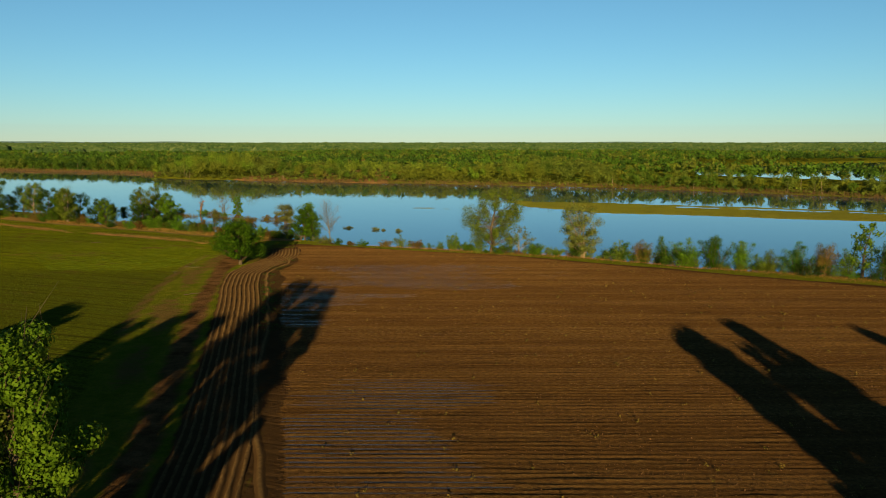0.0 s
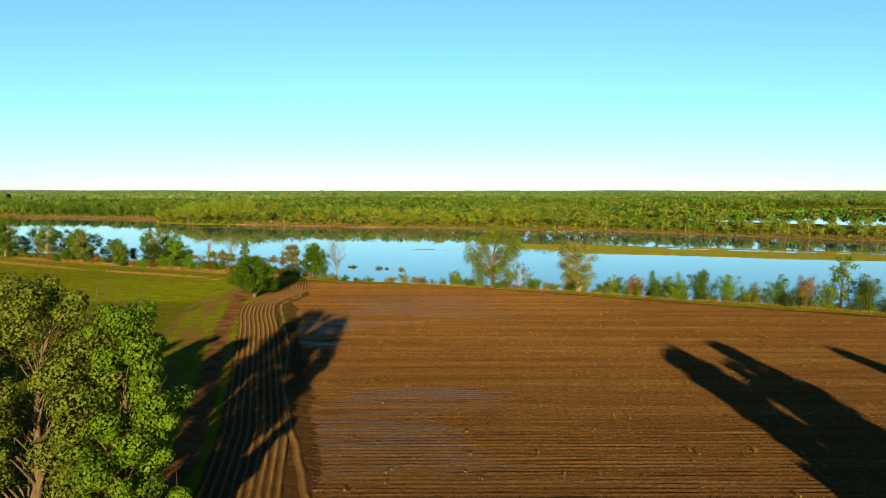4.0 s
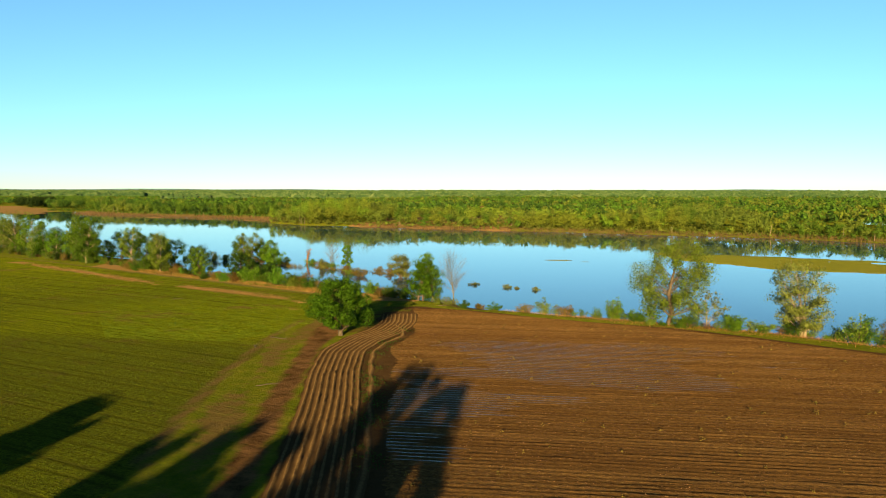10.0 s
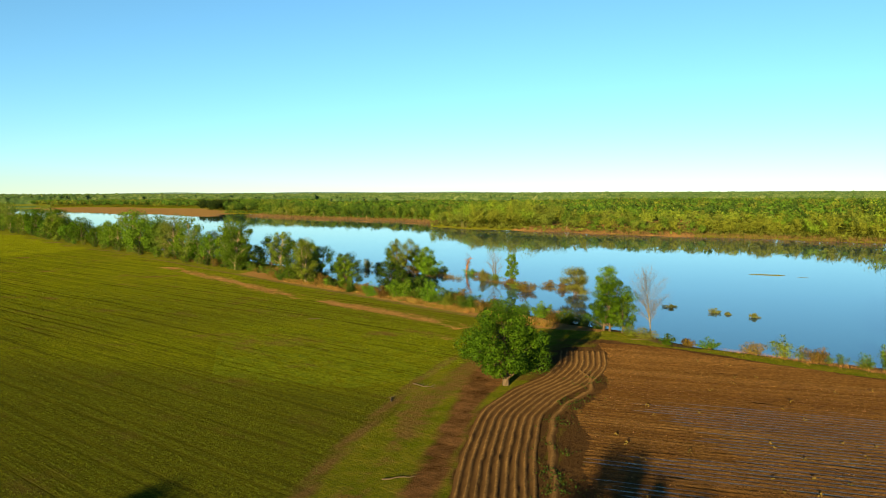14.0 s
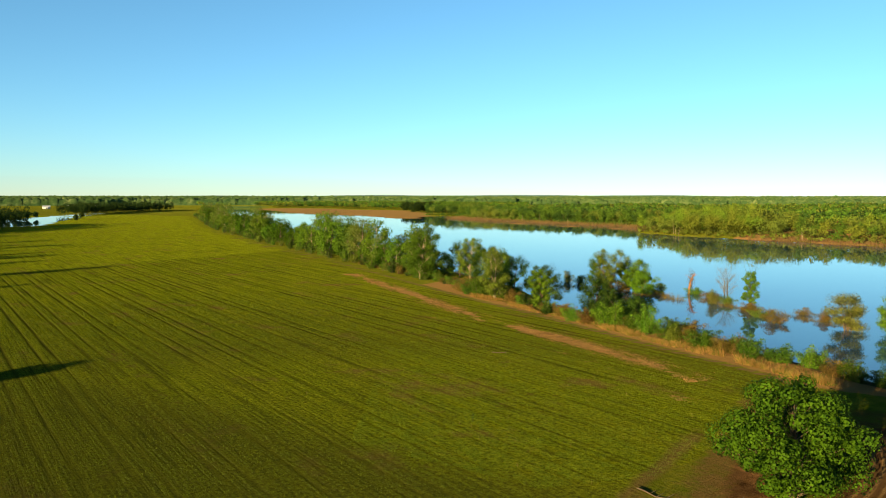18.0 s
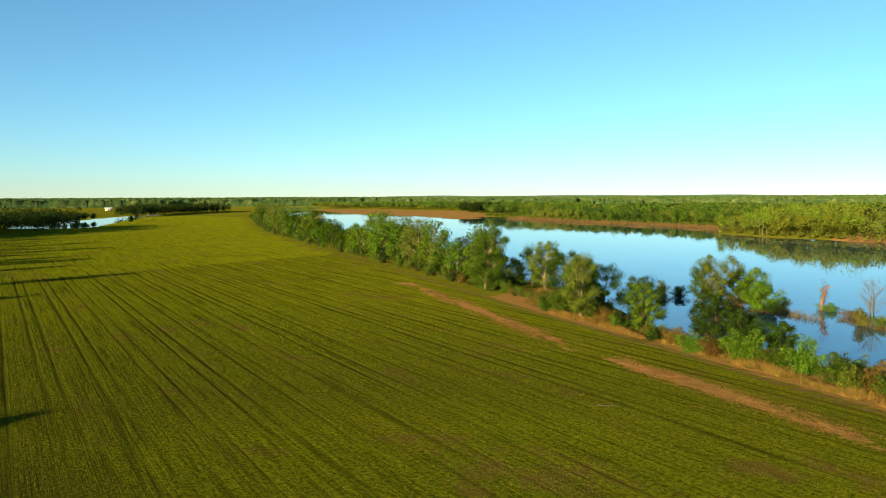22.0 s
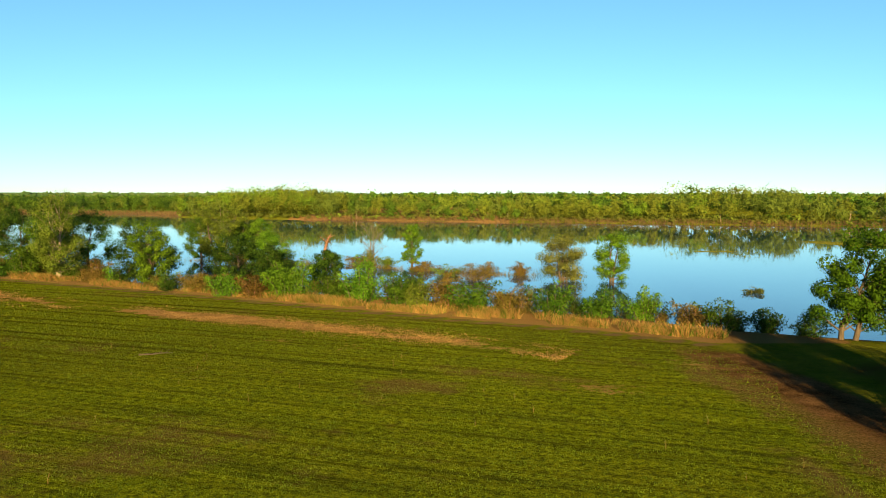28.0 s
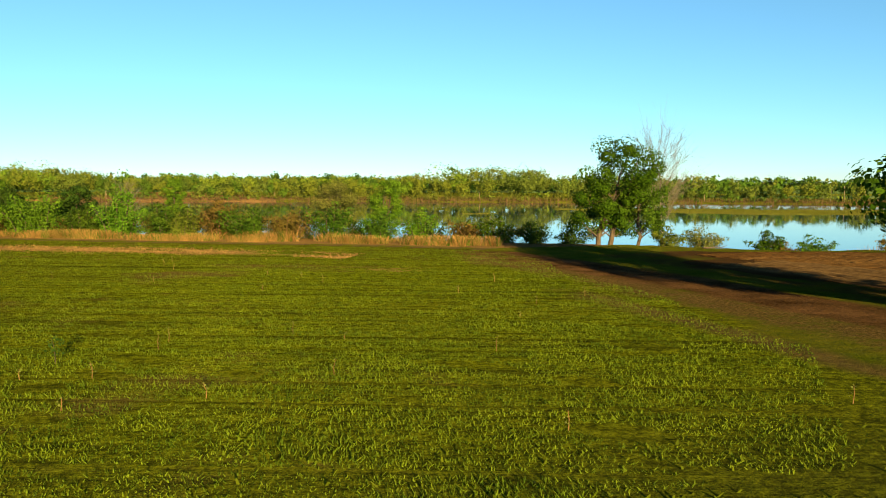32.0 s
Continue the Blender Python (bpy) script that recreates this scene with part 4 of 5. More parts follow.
# ---- far woods ----
def far_trees(name, xs, ys, zs, hs, seed, cards, size, leaf, label, low=0.1, girth=(0.32, 0.5), inner=0.0):
    """Many far trees in one mesh of leaf sprays; each crown has its own height, width and boughs."""
    rng = np.random.default_rng(seed)
    n = len(xs)
    lobes = 9
    lobe = rng.normal(size=(n, lobes, 3))
    lobe /= np.linalg.norm(lobe, axis=2, keepdims=True)
    lobe *= rng.uniform(0.3, 0.66, (n, lobes, 1))
    lobe[:, 0] *= 0.2
    big = rng.uniform(0.28, 0.46, (n, lobes))
    which = rng.integers(0, lobes, (n, cards))
    d = rng.normal(size=(n, cards, 3))
    d /= np.linalg.norm(d, axis=2, keepdims=True)
    d[..., 1] = np.where(rng.random((n, cards)) < 0.5, -np.abs(d[..., 1]), d[..., 1])
    deep = rng.random((n, cards)) < inner
    p = np.take_along_axis(lobe, which[..., None].repeat(3, 2), 1) + d * (np.take_along_axis(big, which, 1) * np.where(deep, rng.uniform(0.15, 0.65, (n, cards)), rng.uniform(0.8, 1.08, (n, cards))))[..., None]
    wide = hs * rng.uniform(*girth, n)
    mid, half = (1 + low) / 2, (1 - low) / 2
    c = np.stack([xs, ys, zs + hs * mid], 1)[:, None, :] + p * np.stack([wide, wide, hs * half], 1)[:, None, :]
    c, out = c.reshape(-1, 3), (d + 0.5 * p).reshape(-1, 3)
    ok = c[:, 2] > -0.6
    c, out = c[ok], out[ok] / np.linalg.norm(out[ok], axis=1, keepdims=True)
    v, f = leaf_cards(rng, c, np.where(deep.ravel()[ok], size * 1.3, size), 0.0, out, 0.7)
    me = round_normals(mesh_of(name, v, f, [leaf]), rng, out, 0.4)
    return tagged(new(name, me), label, "woods", kind="stuff")


def stakes(rng, x, y, z, h, w, lean=0.1):
    """Thin upright stems, each a narrow tapered blade."""
    n = len(x)
    a = rng.uniform(0, math.pi, n)
    foot = np.stack([x, y, z], 1)
    side = np.stack([np.cos(a), np.sin(a), 0 * a], 1) * w[:, None]
    up = np.stack([rng.normal(size=n) * lean * h, rng.normal(size=n) * lean * h, h], 1)
    v = np.stack([foot - side, foot + side, foot + up + side * 0.4, foot + up - side * 0.4], 1).reshape(-1, 3)
    return v, np.arange(4 * n).reshape(n, 4)


rng = np.random.default_rng(12)


def scatter(x0, y0, x1, y1, gap):
    nx, ny = int((x1 - x0) / gap), int((y1 - y0) / gap)
    x, y = np.meshgrid(np.linspace(x0, x1, nx), np.linspace(y0, y1, ny))
    return x.ravel() + rng.uniform(-0.5, 0.5, nx * ny) * gap, y.ravel() + rng.uniform(-0.5, 0.5, nx * ny) * gap


FAR_LINE = np.array(FAR_SHORE[1:29], float)
FAR_EDGE = np.array([(450, 230), (330, 330), (218, 414), (162, 462), (108, 504), (40, 529), (-40, 556), (-125, 584), (-200, 612), (-240, 648), (-270, 728), (-365, 772), (-480, 822), (-525, 850), (-600, 900), (-803, 1090), (-1200, 1180)], float)


def north_of(x, y):
    """Metres north of the far shore."""
    return y - np.interp(x, FAR_EDGE[::-1, 0], FAR_EDGE[::-1, 1])


SHORES = [("far_dark", 0.08), ("far_mid", 0.32), ("far_olive", 0.5), ("far_yellow", 0.74), ("far_fresh", 9)]
SHORE_WORDS = {"far_dark": "dark green", "far_mid": "mid-green", "far_olive": "olive brown budding", "far_yellow": "yellow-green budding", "far_fresh": "fresh green"}
for gap, reach, cards, size, low in ((9.0, 36, 420, 0.66, 0.08), (10.5, 84, 190, 0.95, 0.3), (5.0, 22, 46, 0.7, 0.0)):
    x, y = scatter(-1200, 180, 900, 1300, gap)
    d = line_dist(FAR_LINE, x, y)
    wdp = water_depth(x, y)
    m0 = (wdp < -2) & (north_of(x, y) > -30) & (d < np.where((x > 112) & (low > 0), 34, reach)) & (depth_in(MUD, x, y) < -3) & (depth_in(SPIT, x, y) < -8) & (x > -640)
    if low:
        m0 &= d > (np.where((x > -245) & (x < -150), 3, 7) if low < 0.2 else 34)
        hs = np.interp(x, [-560, -500, -290, -256, -238, -185, -150, -120, -40, 45, 60, 95, 112, 130, 300], [18, 14.5, 14, 14, 17, 19.5, 19, 14, 14, 15, 20, 20, 14, 12, 12]) * (0.72 + 0.28 * np.clip(d / 30, 0, 1)) * rng.choice([0.85, 0.94, 1.0, 1.05, 1.15], len(x)) * (0.95 + 0.12 * wobble(x, y, 40))
    else:
        hs = (2.2 + 0.2 * d) * rng.uniform(0.7, 1.4, len(x))
    headland = np.clip((x + 250) / 8, 0, 1) * np.clip((-140 - x) / 25, 0, 1)
    cove = (x < -250) | (x > 112)
    kinds = 0.47 + 0.26 * wobble(x, y, 38, 3) + 0.13 * rng.normal(size=len(x)) + 0.3 * headland - np.where(cove, np.where(x < -250, 0.3, 0.14), 0)
    if not low:
        kinds = np.where(kinds > 0.55, 0.45, kinds)
    lo = -9
    for leaf, hi in SHORES:
        m = m0 & (kinds > lo) & (kinds <= hi)
        lo = hi
        far_trees("far_woods" if low else "far_thicket", x[m], y[m], np.full(m.sum(), -0.8), hs[m], 13, cards, size, LEAF[leaf],
                  SHORE_WORDS[leaf] + (" woods on the far shore" if low else " thicket along the far waterline"), low, (0.36, 0.55) if low else (0.5, 0.9), 0.28)
# brushy reddish stems and a few pale trunks along the far waterline
seg = np.r_[0, np.cumsum(np.hypot(*np.diff(FAR_LINE, axis=0).T))]
q = rng.uniform(0, seg[-1], 46000)
bx, by = np.interp(q, seg, FAR_LINE[:, 0]), np.interp(q, seg, FAR_LINE[:, 1])
off = np.where((bx < -245) & (bx > -530), rng.uniform(-26, 6, len(q)), rng.uniform(-3, 12, len(q)))
bx, by = bx + rng.normal(size=len(q)) * 3, by + off
ok = (bx > -545) & ((bx < -242) | (bx > -150) | (rng.random(len(bx)) < 0.02)) & (water_depth(bx, by) < np.where(bx < -245, 30, 1.5)) & (depth_in(SPIT, bx, by) < -2)
bx, by = bx[ok], by[ok]
n = len(bx)
v, f = stakes(rng, bx, by, np.full(n, -1.2), rng.uniform(0.6, 3.2, n), rng.uniform(0.025, 0.07, n), 0.2)
tagged(new("waterline_brush", mesh_of("waterline_brush", v, f, [BRUSH])), "reddish brown brush and stems along the far waterline", "brush", kind="stuff")
q = rng.uniform(0, seg[-1], 60)
bx, by = np.interp(q, seg, FAR_LINE[:, 0]), np.interp(q, seg, FAR_LINE[:, 1]) + rng.uniform(2, 12, 60)
ok = (bx > -545)
bx, by = bx[ok], by[ok]
n = len(bx)
v, f = stakes(rng, bx, by, np.full(n, -1.0), rng.uniform(4, 8.5, n), rng.uniform(0.08, 0.17, n), 0.06)
tagged(new("waterline_trunks", mesh_of("waterline_trunks", v, f, [BARK_PALE])), "pale slender trunks along the far waterline", "trunks", kind="stuff")
# woods behind, seen from above as tops
x, y = scatter(-1500, 250, 1100, 1700, 13.0)
d = line_dist(FAR_LINE, x, y)
m = (water_depth(x, y) < -6) & (north_of(x, y) > 0) & (d >= np.where(x > 112, 60, 70)) & (depth_in(MUD, x, y) < -10) & (x < 0.62 * y + 40) & (y > 470 - 0.5 * x) & (wobble(x, y, 150, 1.0) < 0.75)
m &= ~((np.abs(x - 75) < 45) & (np.abs(y - 800) < 45))
k2 = 0.5 + 0.2 * rng.normal(size=len(x)) + 0.3 * wobble(x, y, 75, 5) - 0.22 * (x < -60) * (y < 900)
hs = rng.uniform(12, 17, len(x)) * np.interp(x, [-350, -250], [0.85, 1.05]) * (0.95 + 0.14 * wobble(x, y, 70, 2))
for lo, hi, leaf, label in ((-9, 0.34, "far_dark", "dark green woods beyond the lake"), (0.34, 0.62, "far_mid", "mid-green woods beyond the lake"), (0.62, 0.8, "far_olive", "olive budding woods beyond the lake"), (0.8, 9, "far_yellow", "yellow-green woods beyond the lake")):
    mm = m & (k2 > lo) & (k2 <= hi)
    far_trees("far_woods", x[mm], y[mm], np.full(mm.sum(), -0.3), hs[mm], 14, 60, 1.6, LEAF[leaf], label, 0.3, inner=0.35)
# woods west of the crop field, their shaded side painted as darker leaves
x, y = scatter(-1500, 100, -480, 1500, 9.0)
WOOD_A = [(-545, 318), (-557, 340), (-571, 369), (-624, 420), (-660, 436), (-720, 385), (-690, 300), (-600, 210), (-540, 230)]
WOOD_B = [(-822, 500), (-885, 566), (-905, 560), (-850, 490)]
WOOD_C = [(-936, 640), (-1008, 722), (-1106, 890), (-1180, 880), (-1090, 720), (-980, 630)]
WOOD_E = [(-800, 1088), (-700, 985), (-680, 1010), (-690, 1060), (-790, 1130)]
WOOD_D = [(-756, 528), (-800, 566), (-812, 572), (-770, 530)]
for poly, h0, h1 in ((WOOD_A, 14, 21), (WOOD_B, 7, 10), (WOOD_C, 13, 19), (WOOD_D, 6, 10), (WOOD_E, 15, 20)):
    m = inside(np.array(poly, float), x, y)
    far_trees("west_woods", x[m], y[m], np.full(m.sum(), -0.5), rng.uniform(h0, h1, m.sum()), 15, 170, 1.15, LEAF["deep"], "woods west of the crop field, shade painted into the leaves", 0.0)
# the land to the horizon: closed woods and open ground
ang = np.linspace(radians(-50), radians(95), 1300)
rad = 1500 * (4850 / 1500) ** np.linspace(0, 1, 110)
A, R = np.meshgrid(ang, rad)
px_, py_ = -np.sin(A) * R, np.cos(A) * R
cover = wobble(px_, py_, 260, 1.5) + 0.5 * wobble(px_, py_, 90, 4) + 0.55
top = 10 + 3.5 * wobble(px_, py_, 23, 2) + 2.0 * wobble(px_, py_, 11, 6) + 2.0 * rng.normal(size=R.shape) + R / 4850 * 10
pz = np.where((cover > 0) & (R > np.where(A > radians(28), 2150, 1520)), top, -0.8)
hm = mesh_of("distant_woods", np.stack([px_.ravel(), py_.ravel(), pz.ravel()], 1), grid_faces(len(ang), len(rad)), [])
k = Mat("distant_canopy", 1.0, 0.0)
at = k.where()
k.colour(k.ramp(k.sum(k.noise(at, 0.05, 5, 0.7), k.sum(k.noise(at, 0.004, 3), 0.4, "MULTIPLY")), (0.42, (0.010, 0.028, 0.011)), (0.7, (0.034, 0.06, 0.02)), (0.92, (0.10, 0.12, 0.045))))
hm.materials.append(k.m)
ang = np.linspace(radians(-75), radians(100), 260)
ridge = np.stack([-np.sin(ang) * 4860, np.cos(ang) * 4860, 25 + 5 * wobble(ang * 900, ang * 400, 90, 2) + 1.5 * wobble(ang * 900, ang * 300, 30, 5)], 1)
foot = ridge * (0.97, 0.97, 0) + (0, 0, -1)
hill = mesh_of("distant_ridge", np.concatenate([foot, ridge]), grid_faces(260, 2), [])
# distance haze is put into this colour: woods tinted blue
kr = Mat("hazed_ridge_woods", 1.0, 0.0)
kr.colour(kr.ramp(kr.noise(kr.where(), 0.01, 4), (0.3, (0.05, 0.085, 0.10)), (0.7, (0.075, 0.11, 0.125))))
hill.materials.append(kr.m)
tagged(new("distant_ridge", hill), "low wooded ridge on the horizon, tinted blue for haze", "hills", kind="structure")
tagged(new("distant_woods", hm), "unbroken distant woods to the horizon", "woods", kind="stuff")

# ---- dry reeds, straw and young crop ----
rng = np.random.default_rng(21)
q = rng.uniform(0, road_len[4], 52000)
x, y = np.interp(q, road_len, ROAD[:, 0]), np.interp(q, road_len, ROAD[:, 1])
off = 2.0 + np.abs(rng.normal(size=len(q))) * 1.7
x, y = x + 0.5 * off, y + 0.87 * off
keep = (wobble(x, y, 3.0, 1) + 0.5 * wobble(x, y, 1.1, 2) > -0.1) & (water_depth(x, y) < 0) & (x < -45)
x, y = x[keep], y[keep]
n = len(x)
v, f = stakes(rng, x, y, ground_height(x, y) - 0.05, rng.uniform(0.2, 0.85, n) * (1 + 0.6 * wobble(x, y, 4, 3)), rng.uniform(0.012, 0.03, n), 0.5)
green = rng.random(n) < 0.3
tagged(new("bank_grass", mesh_of("bank_grass", v, f[green], [LEAF["mid"]])), "green grass among the reeds on the bank", "grass", kind="stuff")
tagged(new("dry_reeds", mesh_of("dry_reeds", v, f[~green], [LEAF["reed"]])), "dry tan reeds and grass along the bank", "reeds", kind="stuff")
q = rng.uniform(0, elen[-1] - 10, 9000)
x, y = np.interp(q, elen, EAST[:, 0]) + rng.normal(size=len(q)) * 1.5, np.interp(q, elen, EAST[:, 1]) + rng.normal(size=len(q)) * 1.8 - 1.5
n = len(x)
v, f = stakes(rng, x, y, ground_height(x, y) - 0.05, rng.uniform(0.15, 0.6, n), rng.uniform(0.01, 0.028, n), 0.5)
tagged(new("dry_grass", mesh_of("dry_grass", v, f, [LEAF["reed"]])), "dry grass along the bank beside the ploughed field", "grass", kind="stuff")
ISLET = np.array([(-124, 327), (-111, 320.5), (-97, 315), (-80, 307.5), (-68, 299.5), (-54, 295.5)], float)
ilen = np.r_[0, np.cumsum(np.hypot(*np.diff(ISLET, axis=0).T))]
q = rng.uniform(0, ilen[-1], 8000)
x, y = np.interp(q, ilen, ISLET[:, 0]) + rng.normal(size=len(q)) * 1.1, np.interp(q, ilen, ISLET[:, 1]) + rng.normal(size=len(q)) * 1.4
keep = wobble(x, y, 3.2, 2) + 0.5 * wobble(x, y, 1.3, 4) > 0.05
x, y = x[keep], y[keep]
n = len(x)
v, f = stakes(rng, x, y, np.full(n, WATER - 0.2), rng.uniform(0.35, 1.2, n) * (1 + 0.4 * wobble(x, y, 4, 1)), rng.uniform(0.012, 0.03, n), 0.45)
tagged(new("flooded_reeds", mesh_of("flooded_reeds", v, f, [LEAF["red"]])), "reddish brown reeds and brush standing in flood water", "reeds", kind="stuff")
slen = np.r_[0, np.cumsum(np.hypot(*np.diff(STRAW, axis=0).T))]
q = rng.uniform(3, slen[-1], 80000)
spread_ = rng.normal(size=len(q)) * 1.4
x, y = np.interp(q, slen, STRAW[:, 0]) + 0.5 * spread_, np.interp(q, slen, STRAW[:, 1]) + 0.87 * spread_
keep = wobble(x, y, 6, 4) + 0.8 * wobble(x, y, 1.7, 1) + 0.4 * rng.normal(size=len(x)) > 0.0
x, y = x[keep], y[keep]
c = np.stack([x, y, rng.uniform(0.0, 0.07, len(x))], 1)
v, f = leaf_cards(rng, c, 0.10, 1.4)
tagged(new("straw_litter", mesh_of("straw_litter", v, f, [LEAF["straw"]])), "strewn dry straw across the crop", "straw", kind="stuff")
# crop plants: fine ones where the flight ends low over the field, coarser tufts in the drilled rows further off
def off_ruts(x, y, half):
    lane_ = (0.342 * x + 0.94 * y + 0.35) % 6.05
    return (np.abs(lane_ - 3.55) > half) & (np.abs(lane_ - 5.5) > half)


n = 800000
x, y = -112 + 72 * rng.random(n), 184 + 62 * rng.random(n)
near = np.hypot(x + 74, y - 172)
in_crop = (x < side_of(CROP_EAST, x, y) + wobble(x, y, 6)) & (y < np.interp(x, ROAD[::-1, 0], ROAD[::-1, 1]) - 2.5)
keep = (rng.random(n) < np.clip(22 / near, 0, 1) ** 1.6) & (np.abs((x + 74.8) - 0.05 * (y - 173)) < 0.75 * (y - 170)) & in_crop
keep &= (wobble(x, y, 0.9, 3) + 0.7 * wobble(x, y, 2.4, 6) > -0.75) & off_ruts(x, y, 0.14)
x, y = x[keep], y[keep]
n = len(x)
v, f = stakes(rng, x, y, ground_height(x, y) - 0.02, rng.uniform(0.03, 0.10, n) * (1 + 0.4 * wobble(x, y, 1.3)), rng.uniform(0.007, 0.018, n), 0.6)
tagged(new("crop_plants", mesh_of("crop_plants", v, f, [LEAF["crop"]])), "young green crop plants in drilled rows", "crop", kind="stuff")
n = 1000000
u, w_ = rng.uniform(-250, 20, n), 60 + 245 * rng.random(n)
w_ = np.round(w_ / 0.42) * 0.42 + rng.normal(size=n) * 0.07
x, y = 0.94 * u + 0.342 * w_ - 25, -0.342 * u + 0.94 * w_ - 15
keep = rng.random(n) < crop_cover(x, y)
x, y = x[keep], y[keep]
keep = (x < side_of(CROP_EAST, x, y) - 1 + wobble(x, y, 6)) & (y < np.interp(x, ROAD[::-1, 0], ROAD[::-1, 1]) - 2.5) & (y > 80) & (x > -275)
keep &= (wobble(x, y, 1.7, 3) + 0.7 * wobble(x, y, 6.4, 6) > -0.85) & off_ruts(x, y, 0.34) & (line_dist(STRAW, x, y) > 2.2)
x, y = x[keep], y[keep]
n = len(x)
coarse = np.clip(np.hypot(x + 60, y - 160) / 110, 0.6, 1.2)
v, f = stakes(rng, x, y, np.full(n, -0.03), rng.uniform(0.1, 0.22, n) * coarse, rng.uniform(0.035, 0.07, n) * coarse, 0.55)
tagged(new("crop_rows", mesh_of("crop_rows", v, f, [LEAF["sward"]])), "low green crop tufts in long drilled rows", "crop", kind="stuff")

# ---- small single things ----
def vine_stump(x, y):
    """A dead leaning trunk wrapped in reddish vines, standing in the water."""
    rng = np.random.default_rng(70)
    ob = new("vine_stump")
    v, f = tube([(0, 0, -0.6), (0.1, 0, 1.4), (0.35, 0.1, 3.0), (0.9, 0.15, 4.6), (1.5, 0.2, 5.3)], [0.34, 0.3, 0.25, 0.18, 0.05], 8)
    link_part("trunk", mesh_of("trunk", v, f, [BARK_RED], True), ob)
    for a, b in (((0.5, 0.1, 3.6), (-0.9, 0.3, 4.7)), ((0.8, 0.1, 4.4), (2.3, -0.3, 4.9)), ((0.4, 0.1, 3.2), (1.5, 0.5, 3.5))):
        a, b = np.array(a), np.array(b)
        v, f = tube([a, (a + b) / 2 + (0, 0, 0.2), b], [0.1, 0.07, 0.02], 5)
        link_part("branch", mesh_of("branch", v, f, [BARK_RED], True), ob)
    c = np.array([0.5, 0.1, 3.4]) + rng.normal(size=(500, 3)) * (0.45, 0.45, 1.2)
    v, f = leaf_cards(rng, c[c[:, 2] > 0.1], 0.2)
    link_part("vine", mesh_of("vine", v, f, [LEAF["red"]]), ob, "reddish vine leaves")
    ob.matrix_basis = pose(x, y, WATER, 0, 0, 15)
    return tagged(ob, "reddish vine-covered dead trunk standing in flood water", "dead tree")


vine_stump(-97.6, 327)


def branch(x, y, length, turn, seed):
    rng = np.random.default_rng(seed)
    p = [np.array([s * length, 0.15 * rng.normal() * length * 0.3, 0.06 + 0.06 * rng.random()]) for s in np.linspace(-0.5, 0.5, 6)]
    pieces = [tube(p, [0.07, 0.065, 0.055, 0.045, 0.03, 0.01], 6)]
    for i in (2, 3, 4):
        q = p[i] + np.array([0.25, rng.choice([-1, 1]) * 0.4, 0.2]) * length * 0.4
        pieces.append(tube([p[i], (p[i] + q) / 2, q], [0.035, 0.025, 0.008], 5))
    v, f = joined(pieces)
    ob = new("dead_branch", mesh_of("dead_branch", v, f, [BARK], True))
    ob.matrix_basis = pose(x, y, float(ground_height(np.array([x]), np.array([y]))[0]), 0, 0, turn)
    return tagged(ob, "dead grey branch lying in the crop", "branch", "fallen branches")


for i, (x, y, n, a) in enumerate([(-95.2, 229.3, 2.4, 20), (-45.5, 158.0, 3.0, 35), (-55.5, 188.0, 3.4, -10), (-56.8, 181.0, 2.2, 110), (-33.5, 229.0, 2.6, 5)]):
    branch(x, y, n, a, 80 + i)


def weed(x, y, h, seed, leaf="dark"):
    """A lone stalk with a few leaves."""
    rng = np.random.default_rng(seed)
    ob = new("weed")
    v, f = tube([(0, 0, -0.05), (0.02, 0.01, h * 0.5), (0.04 * rng.normal(), 0.04 * rng.normal(), h)], [0.012, 0.009, 0.004], 5)
    link_part("stalk", mesh_of("stalk", v, f, [LEAF["straw"] if leaf == "pale" else BARK], True), ob)
    n = 60 if leaf == "dark" else 12
    c = np.stack([rng.normal(size=n) * 0.12 * h, rng.normal(size=n) * 0.12 * h, h * rng.uniform(0.35, 1.05, n)], 1)
    v, f = leaf_cards(rng, c, 0.09 if leaf == "dark" else 0.05)
    link_part("foliage", mesh_of("foliage", v, f, [LEAF[leaf]]), ob)
    ob.matrix_basis = pose(x, y, 0, 0, 0, rng.uniform(0, 360))
    return tagged(ob, "dark bushy weed standing in the crop" if leaf == "dark" else "thin pale weed stalk standing in the crop", "weed", "weeds in the crop")


weed(-78.8, 196.9, 0.75, 90)
rng = np.random.default_rng(91)
for i in range(46):
    x, y = rng.uniform(-104, -58), rng.uniform(186, 232)
    if y < np.interp(x, ROAD[::-1, 0], ROAD[::-1, 1]) - 6:
        weed(x, y, rng.uniform(0.2, 0.5), 100 + i, "pale")
# rows of short stubble on the ridges of the ploughed field
n = 300000
x, y = rng.uniform(-34, 105, n), 20 + 185 * rng.random(n) ** 0.8
y = -8 + (np.round((y + 8) / PITCH - 0.52) + 0.52) * PITCH + rng.normal(size=n) * 0.07
keep = (x > side_of(FIELD_WEST, x, y) + 2) & (y < edge_of(FIELD_EDGE, x) - 4) & (x < 0.62 * (y + 25))
keep &= wobble(x, y * 3, 9, 2) + 0.6 * rng.normal(size=n) > -0.5
x, y = x[keep], y[keep]
n = len(x)
v, f = stakes(rng, x, y, np.full(n, 0.03), rng.uniform(0.05, 0.13, n), rng.uniform(0.03, 0.07, n), 0.7)
pale = rng.random(n) < 0.16 + 0.2 * wobble(x, y, 12, 5)
tagged(new("stubble", mesh_of("stubble", v, f[pale], [LEAF["stubble"]])), "pale dry stubble in rows on the ploughed field", "stubble", kind="stuff")
tagged(new("soil_clods", mesh_of("soil_clods", v, f[~pale], [LEAF["clod"]])), "small brown clods in rows on the ploughed field", "clods", kind="stuff")
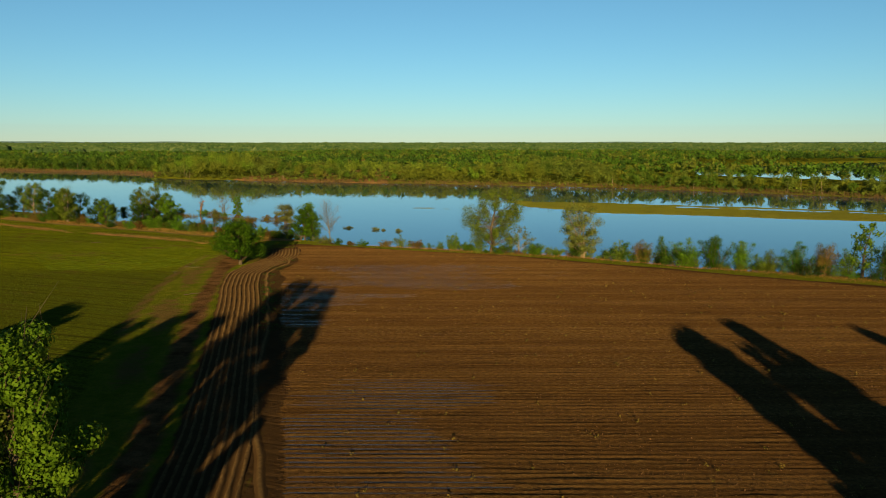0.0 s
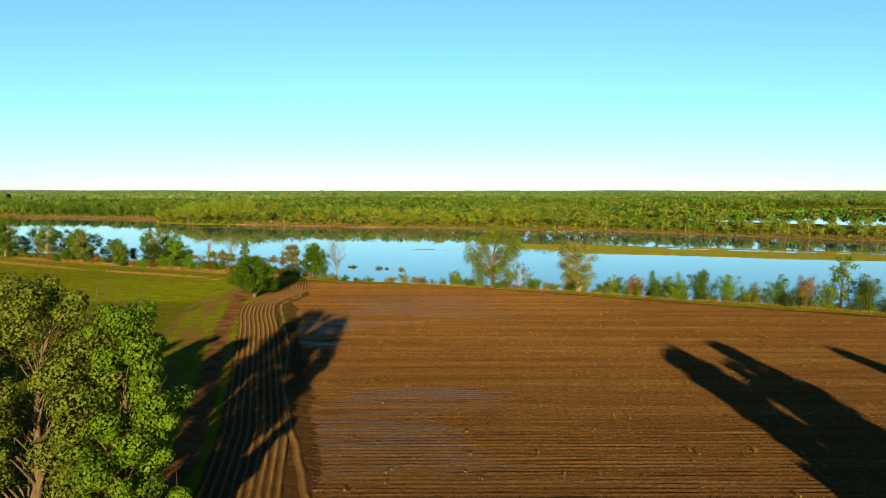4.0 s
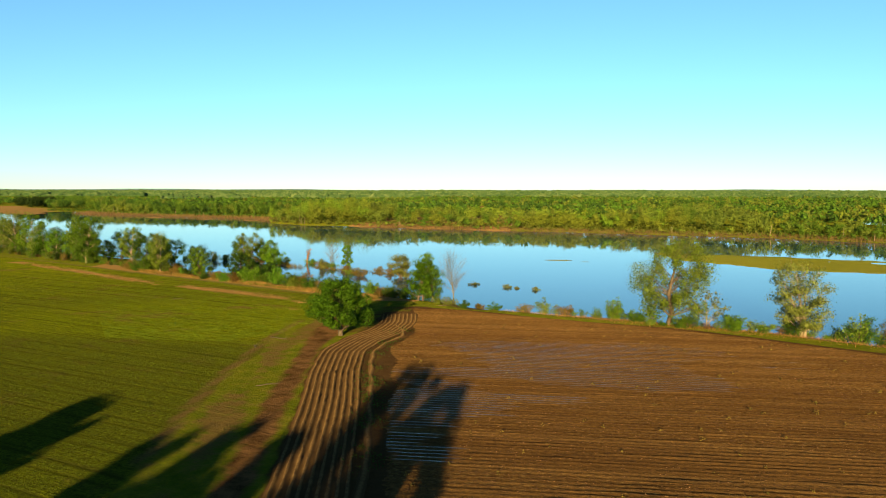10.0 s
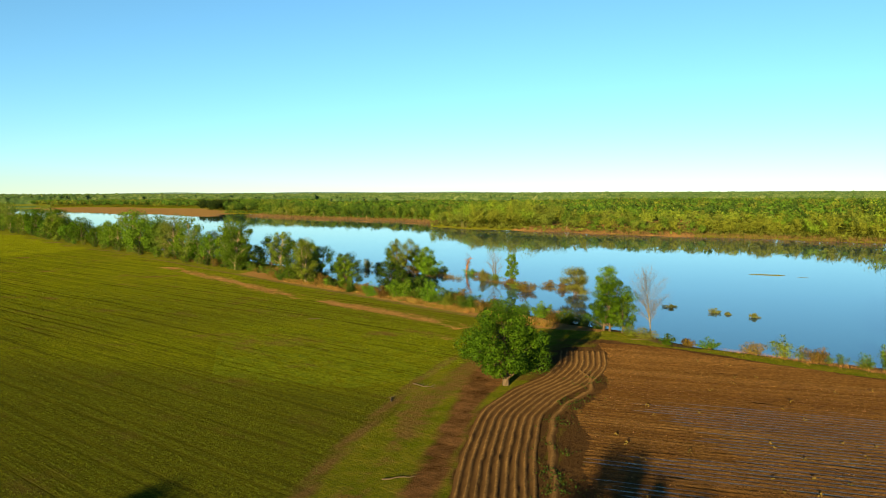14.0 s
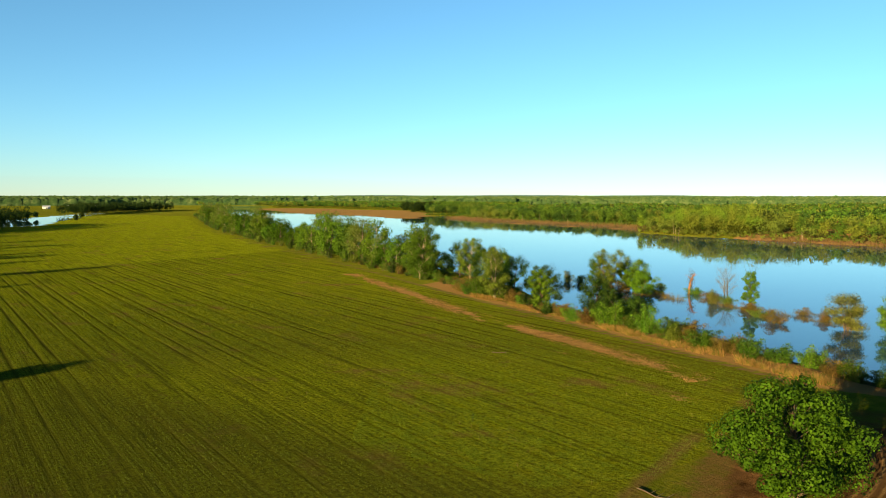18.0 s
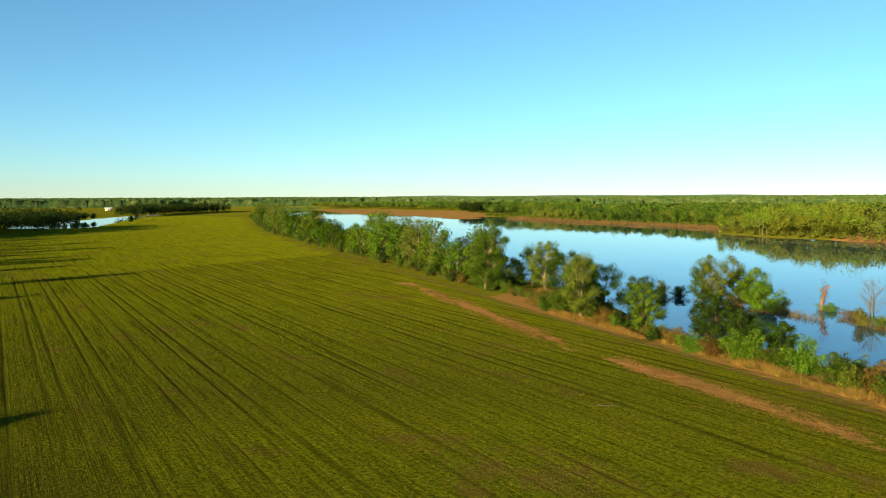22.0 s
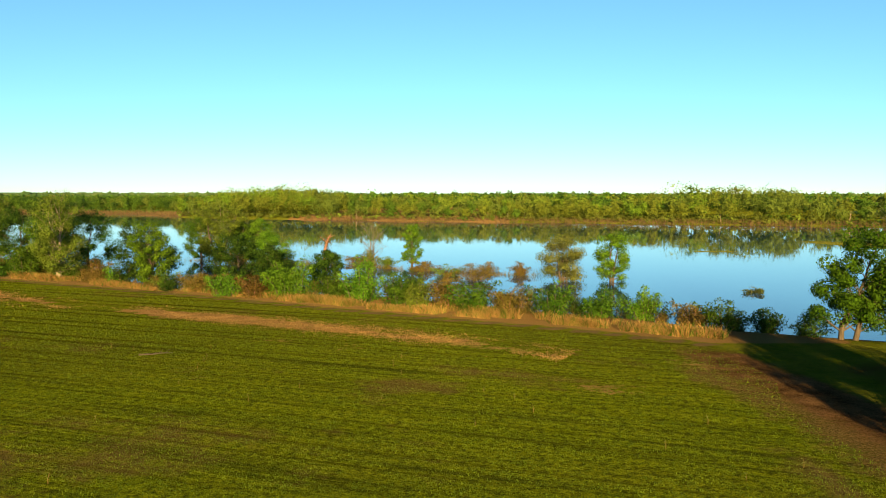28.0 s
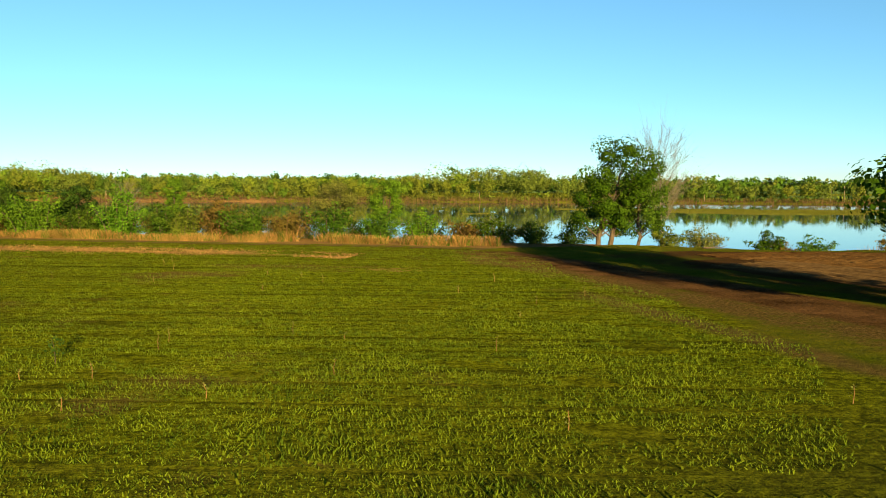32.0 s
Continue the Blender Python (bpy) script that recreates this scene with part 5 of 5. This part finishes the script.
# scattered dry weeds on the ploughed field
n = 700
x, y = rng.uniform(-30, 120, n), rng.uniform(30, 215, n)
keep = (x > side_of(FIELD_WEST, x, y) + 2) & (y < edge_of(FIELD_EDGE, x) - 4)
x, y = np.repeat(x[keep], 7), np.repeat(y[keep], 7)
c = np.stack([x + rng.normal(size=len(x)) * 0.13, y + rng.normal(size=len(x)) * 0.13, rng.uniform(0.08, 0.4, len(x))], 1)
v, f = leaf_cards(rng, c, 0.2)
tagged(new("field_weeds", mesh_of("field_weeds", v, f, [LEAF["red"]])), "scattered dry weeds and clods on the ploughed field", "weeds", kind="stuff")

# ---- far farm buildings ----
k = Mat("white_wall", 0.8, 0.2)
k.colour(k.ramp(k.noise(k.where(), 0.5, 4), (0.3, (0.42, 0.41, 0.39)), (0.7, (0.55, 0.54, 0.52))))
WALL = k.m
k = Mat("roof_metal", 0.5, 0.4)
k.colour(k.ramp(k.noise(k.where(), 0.3, 4), (0.3, (0.30, 0.30, 0.31)), (0.7, (0.5, 0.5, 0.5))))
ROOF = k.m
k = Mat("dark_opening", 0.3, 0.5)
k.colour((0.03, 0.03, 0.035))
DARK = k.m


def box(x0, y0, z0, x1, y1, z1):
    v = np.array([(x, y, z) for z in (z0, z1) for x, y in ((x0, y0), (x1, y0), (x1, y1), (x0, y1))], float)
    return v, np.array([(3, 2, 1, 0), (4, 5, 6, 7), (0, 1, 5, 4), (1, 2, 6, 5), (2, 3, 7, 6), (3, 0, 4, 7)])


def farmhouse(x, y, w, d, h, turn):
    ob = new("farm_building")
    link_part("wall", mesh_of("wall", *box(-w / 2, -d / 2, -0.5, w / 2, d / 2, h), [WALL]), ob)
    e = 0.6
    v = np.array([(-w / 2 - e, -d / 2 - e, h - 0.2), (w / 2 + e, -d / 2 - e, h - 0.2), (w / 2 + e, 0, h + d * 0.28), (-w / 2 - e, 0, h + d * 0.28), (-w / 2 - e, d / 2 + e, h - 0.2), (w / 2 + e, d / 2 + e, h - 0.2)])
    link_part("roof", mesh_of("roof", v, np.array([(0, 1, 2, 3), (3, 2, 5, 4)]), [ROOF]), ob)
    for i in range(3):
        c = -w / 3 + i * w / 3
        link_part("window" if i != 1 else "door", mesh_of("opening", *box(c - 0.9, -d / 2 - 0.08, 0.3 if i == 1 else 1.2, c + 0.9, -d / 2 + 0.1, 2.6), [DARK]), ob)
    ob.matrix_basis = pose(x, y, float(ground_height(np.array([float(x)]), np.array([float(y)]))[0]), 0, 0, turn)
    return tagged(ob, "far white farm building with a grey pitched roof", "building", "far farm buildings")


for x, y, w, d, h, a in [(-1430, 850, 12, 8, 4, 60), (-1450, 905, 9, 7, 4, 50), (-1470, 960, 14, 9, 4.5, 70), (-1440, 1000, 8, 6, 3.5, 65)]:
    farmhouse(x, y, w, d, h, a)

# green weeds in the band between the strip and the ploughed field
seg = np.r_[0, np.cumsum(np.hypot(*np.diff(EDGE_RIDGE, axis=0).T))]
q = rng.uniform(0, 75, 4200)
x = np.interp(q, seg, EDGE_RIDGE[:, 0]) + rng.normal(size=len(q)) * 1.1
y = np.interp(q, seg, EDGE_RIDGE[:, 1]) + rng.normal(size=len(q)) * 0.8
keep = wobble(x, y, 2.5, 1) + 0.6 * wobble(x, y, 0.9, 4) > 0.05
x, y = x[keep], y[keep]
c = np.stack([x, y, rng.uniform(0.05, 0.3, len(x))], 1)
v, f = leaf_cards(rng, c, 0.15, 0.5)
tagged(new("edge_weeds", mesh_of("edge_weeds", v, f, [LEAF["dark"]])), "low green weeds along the edge of the ploughed field", "weeds", kind="stuff")
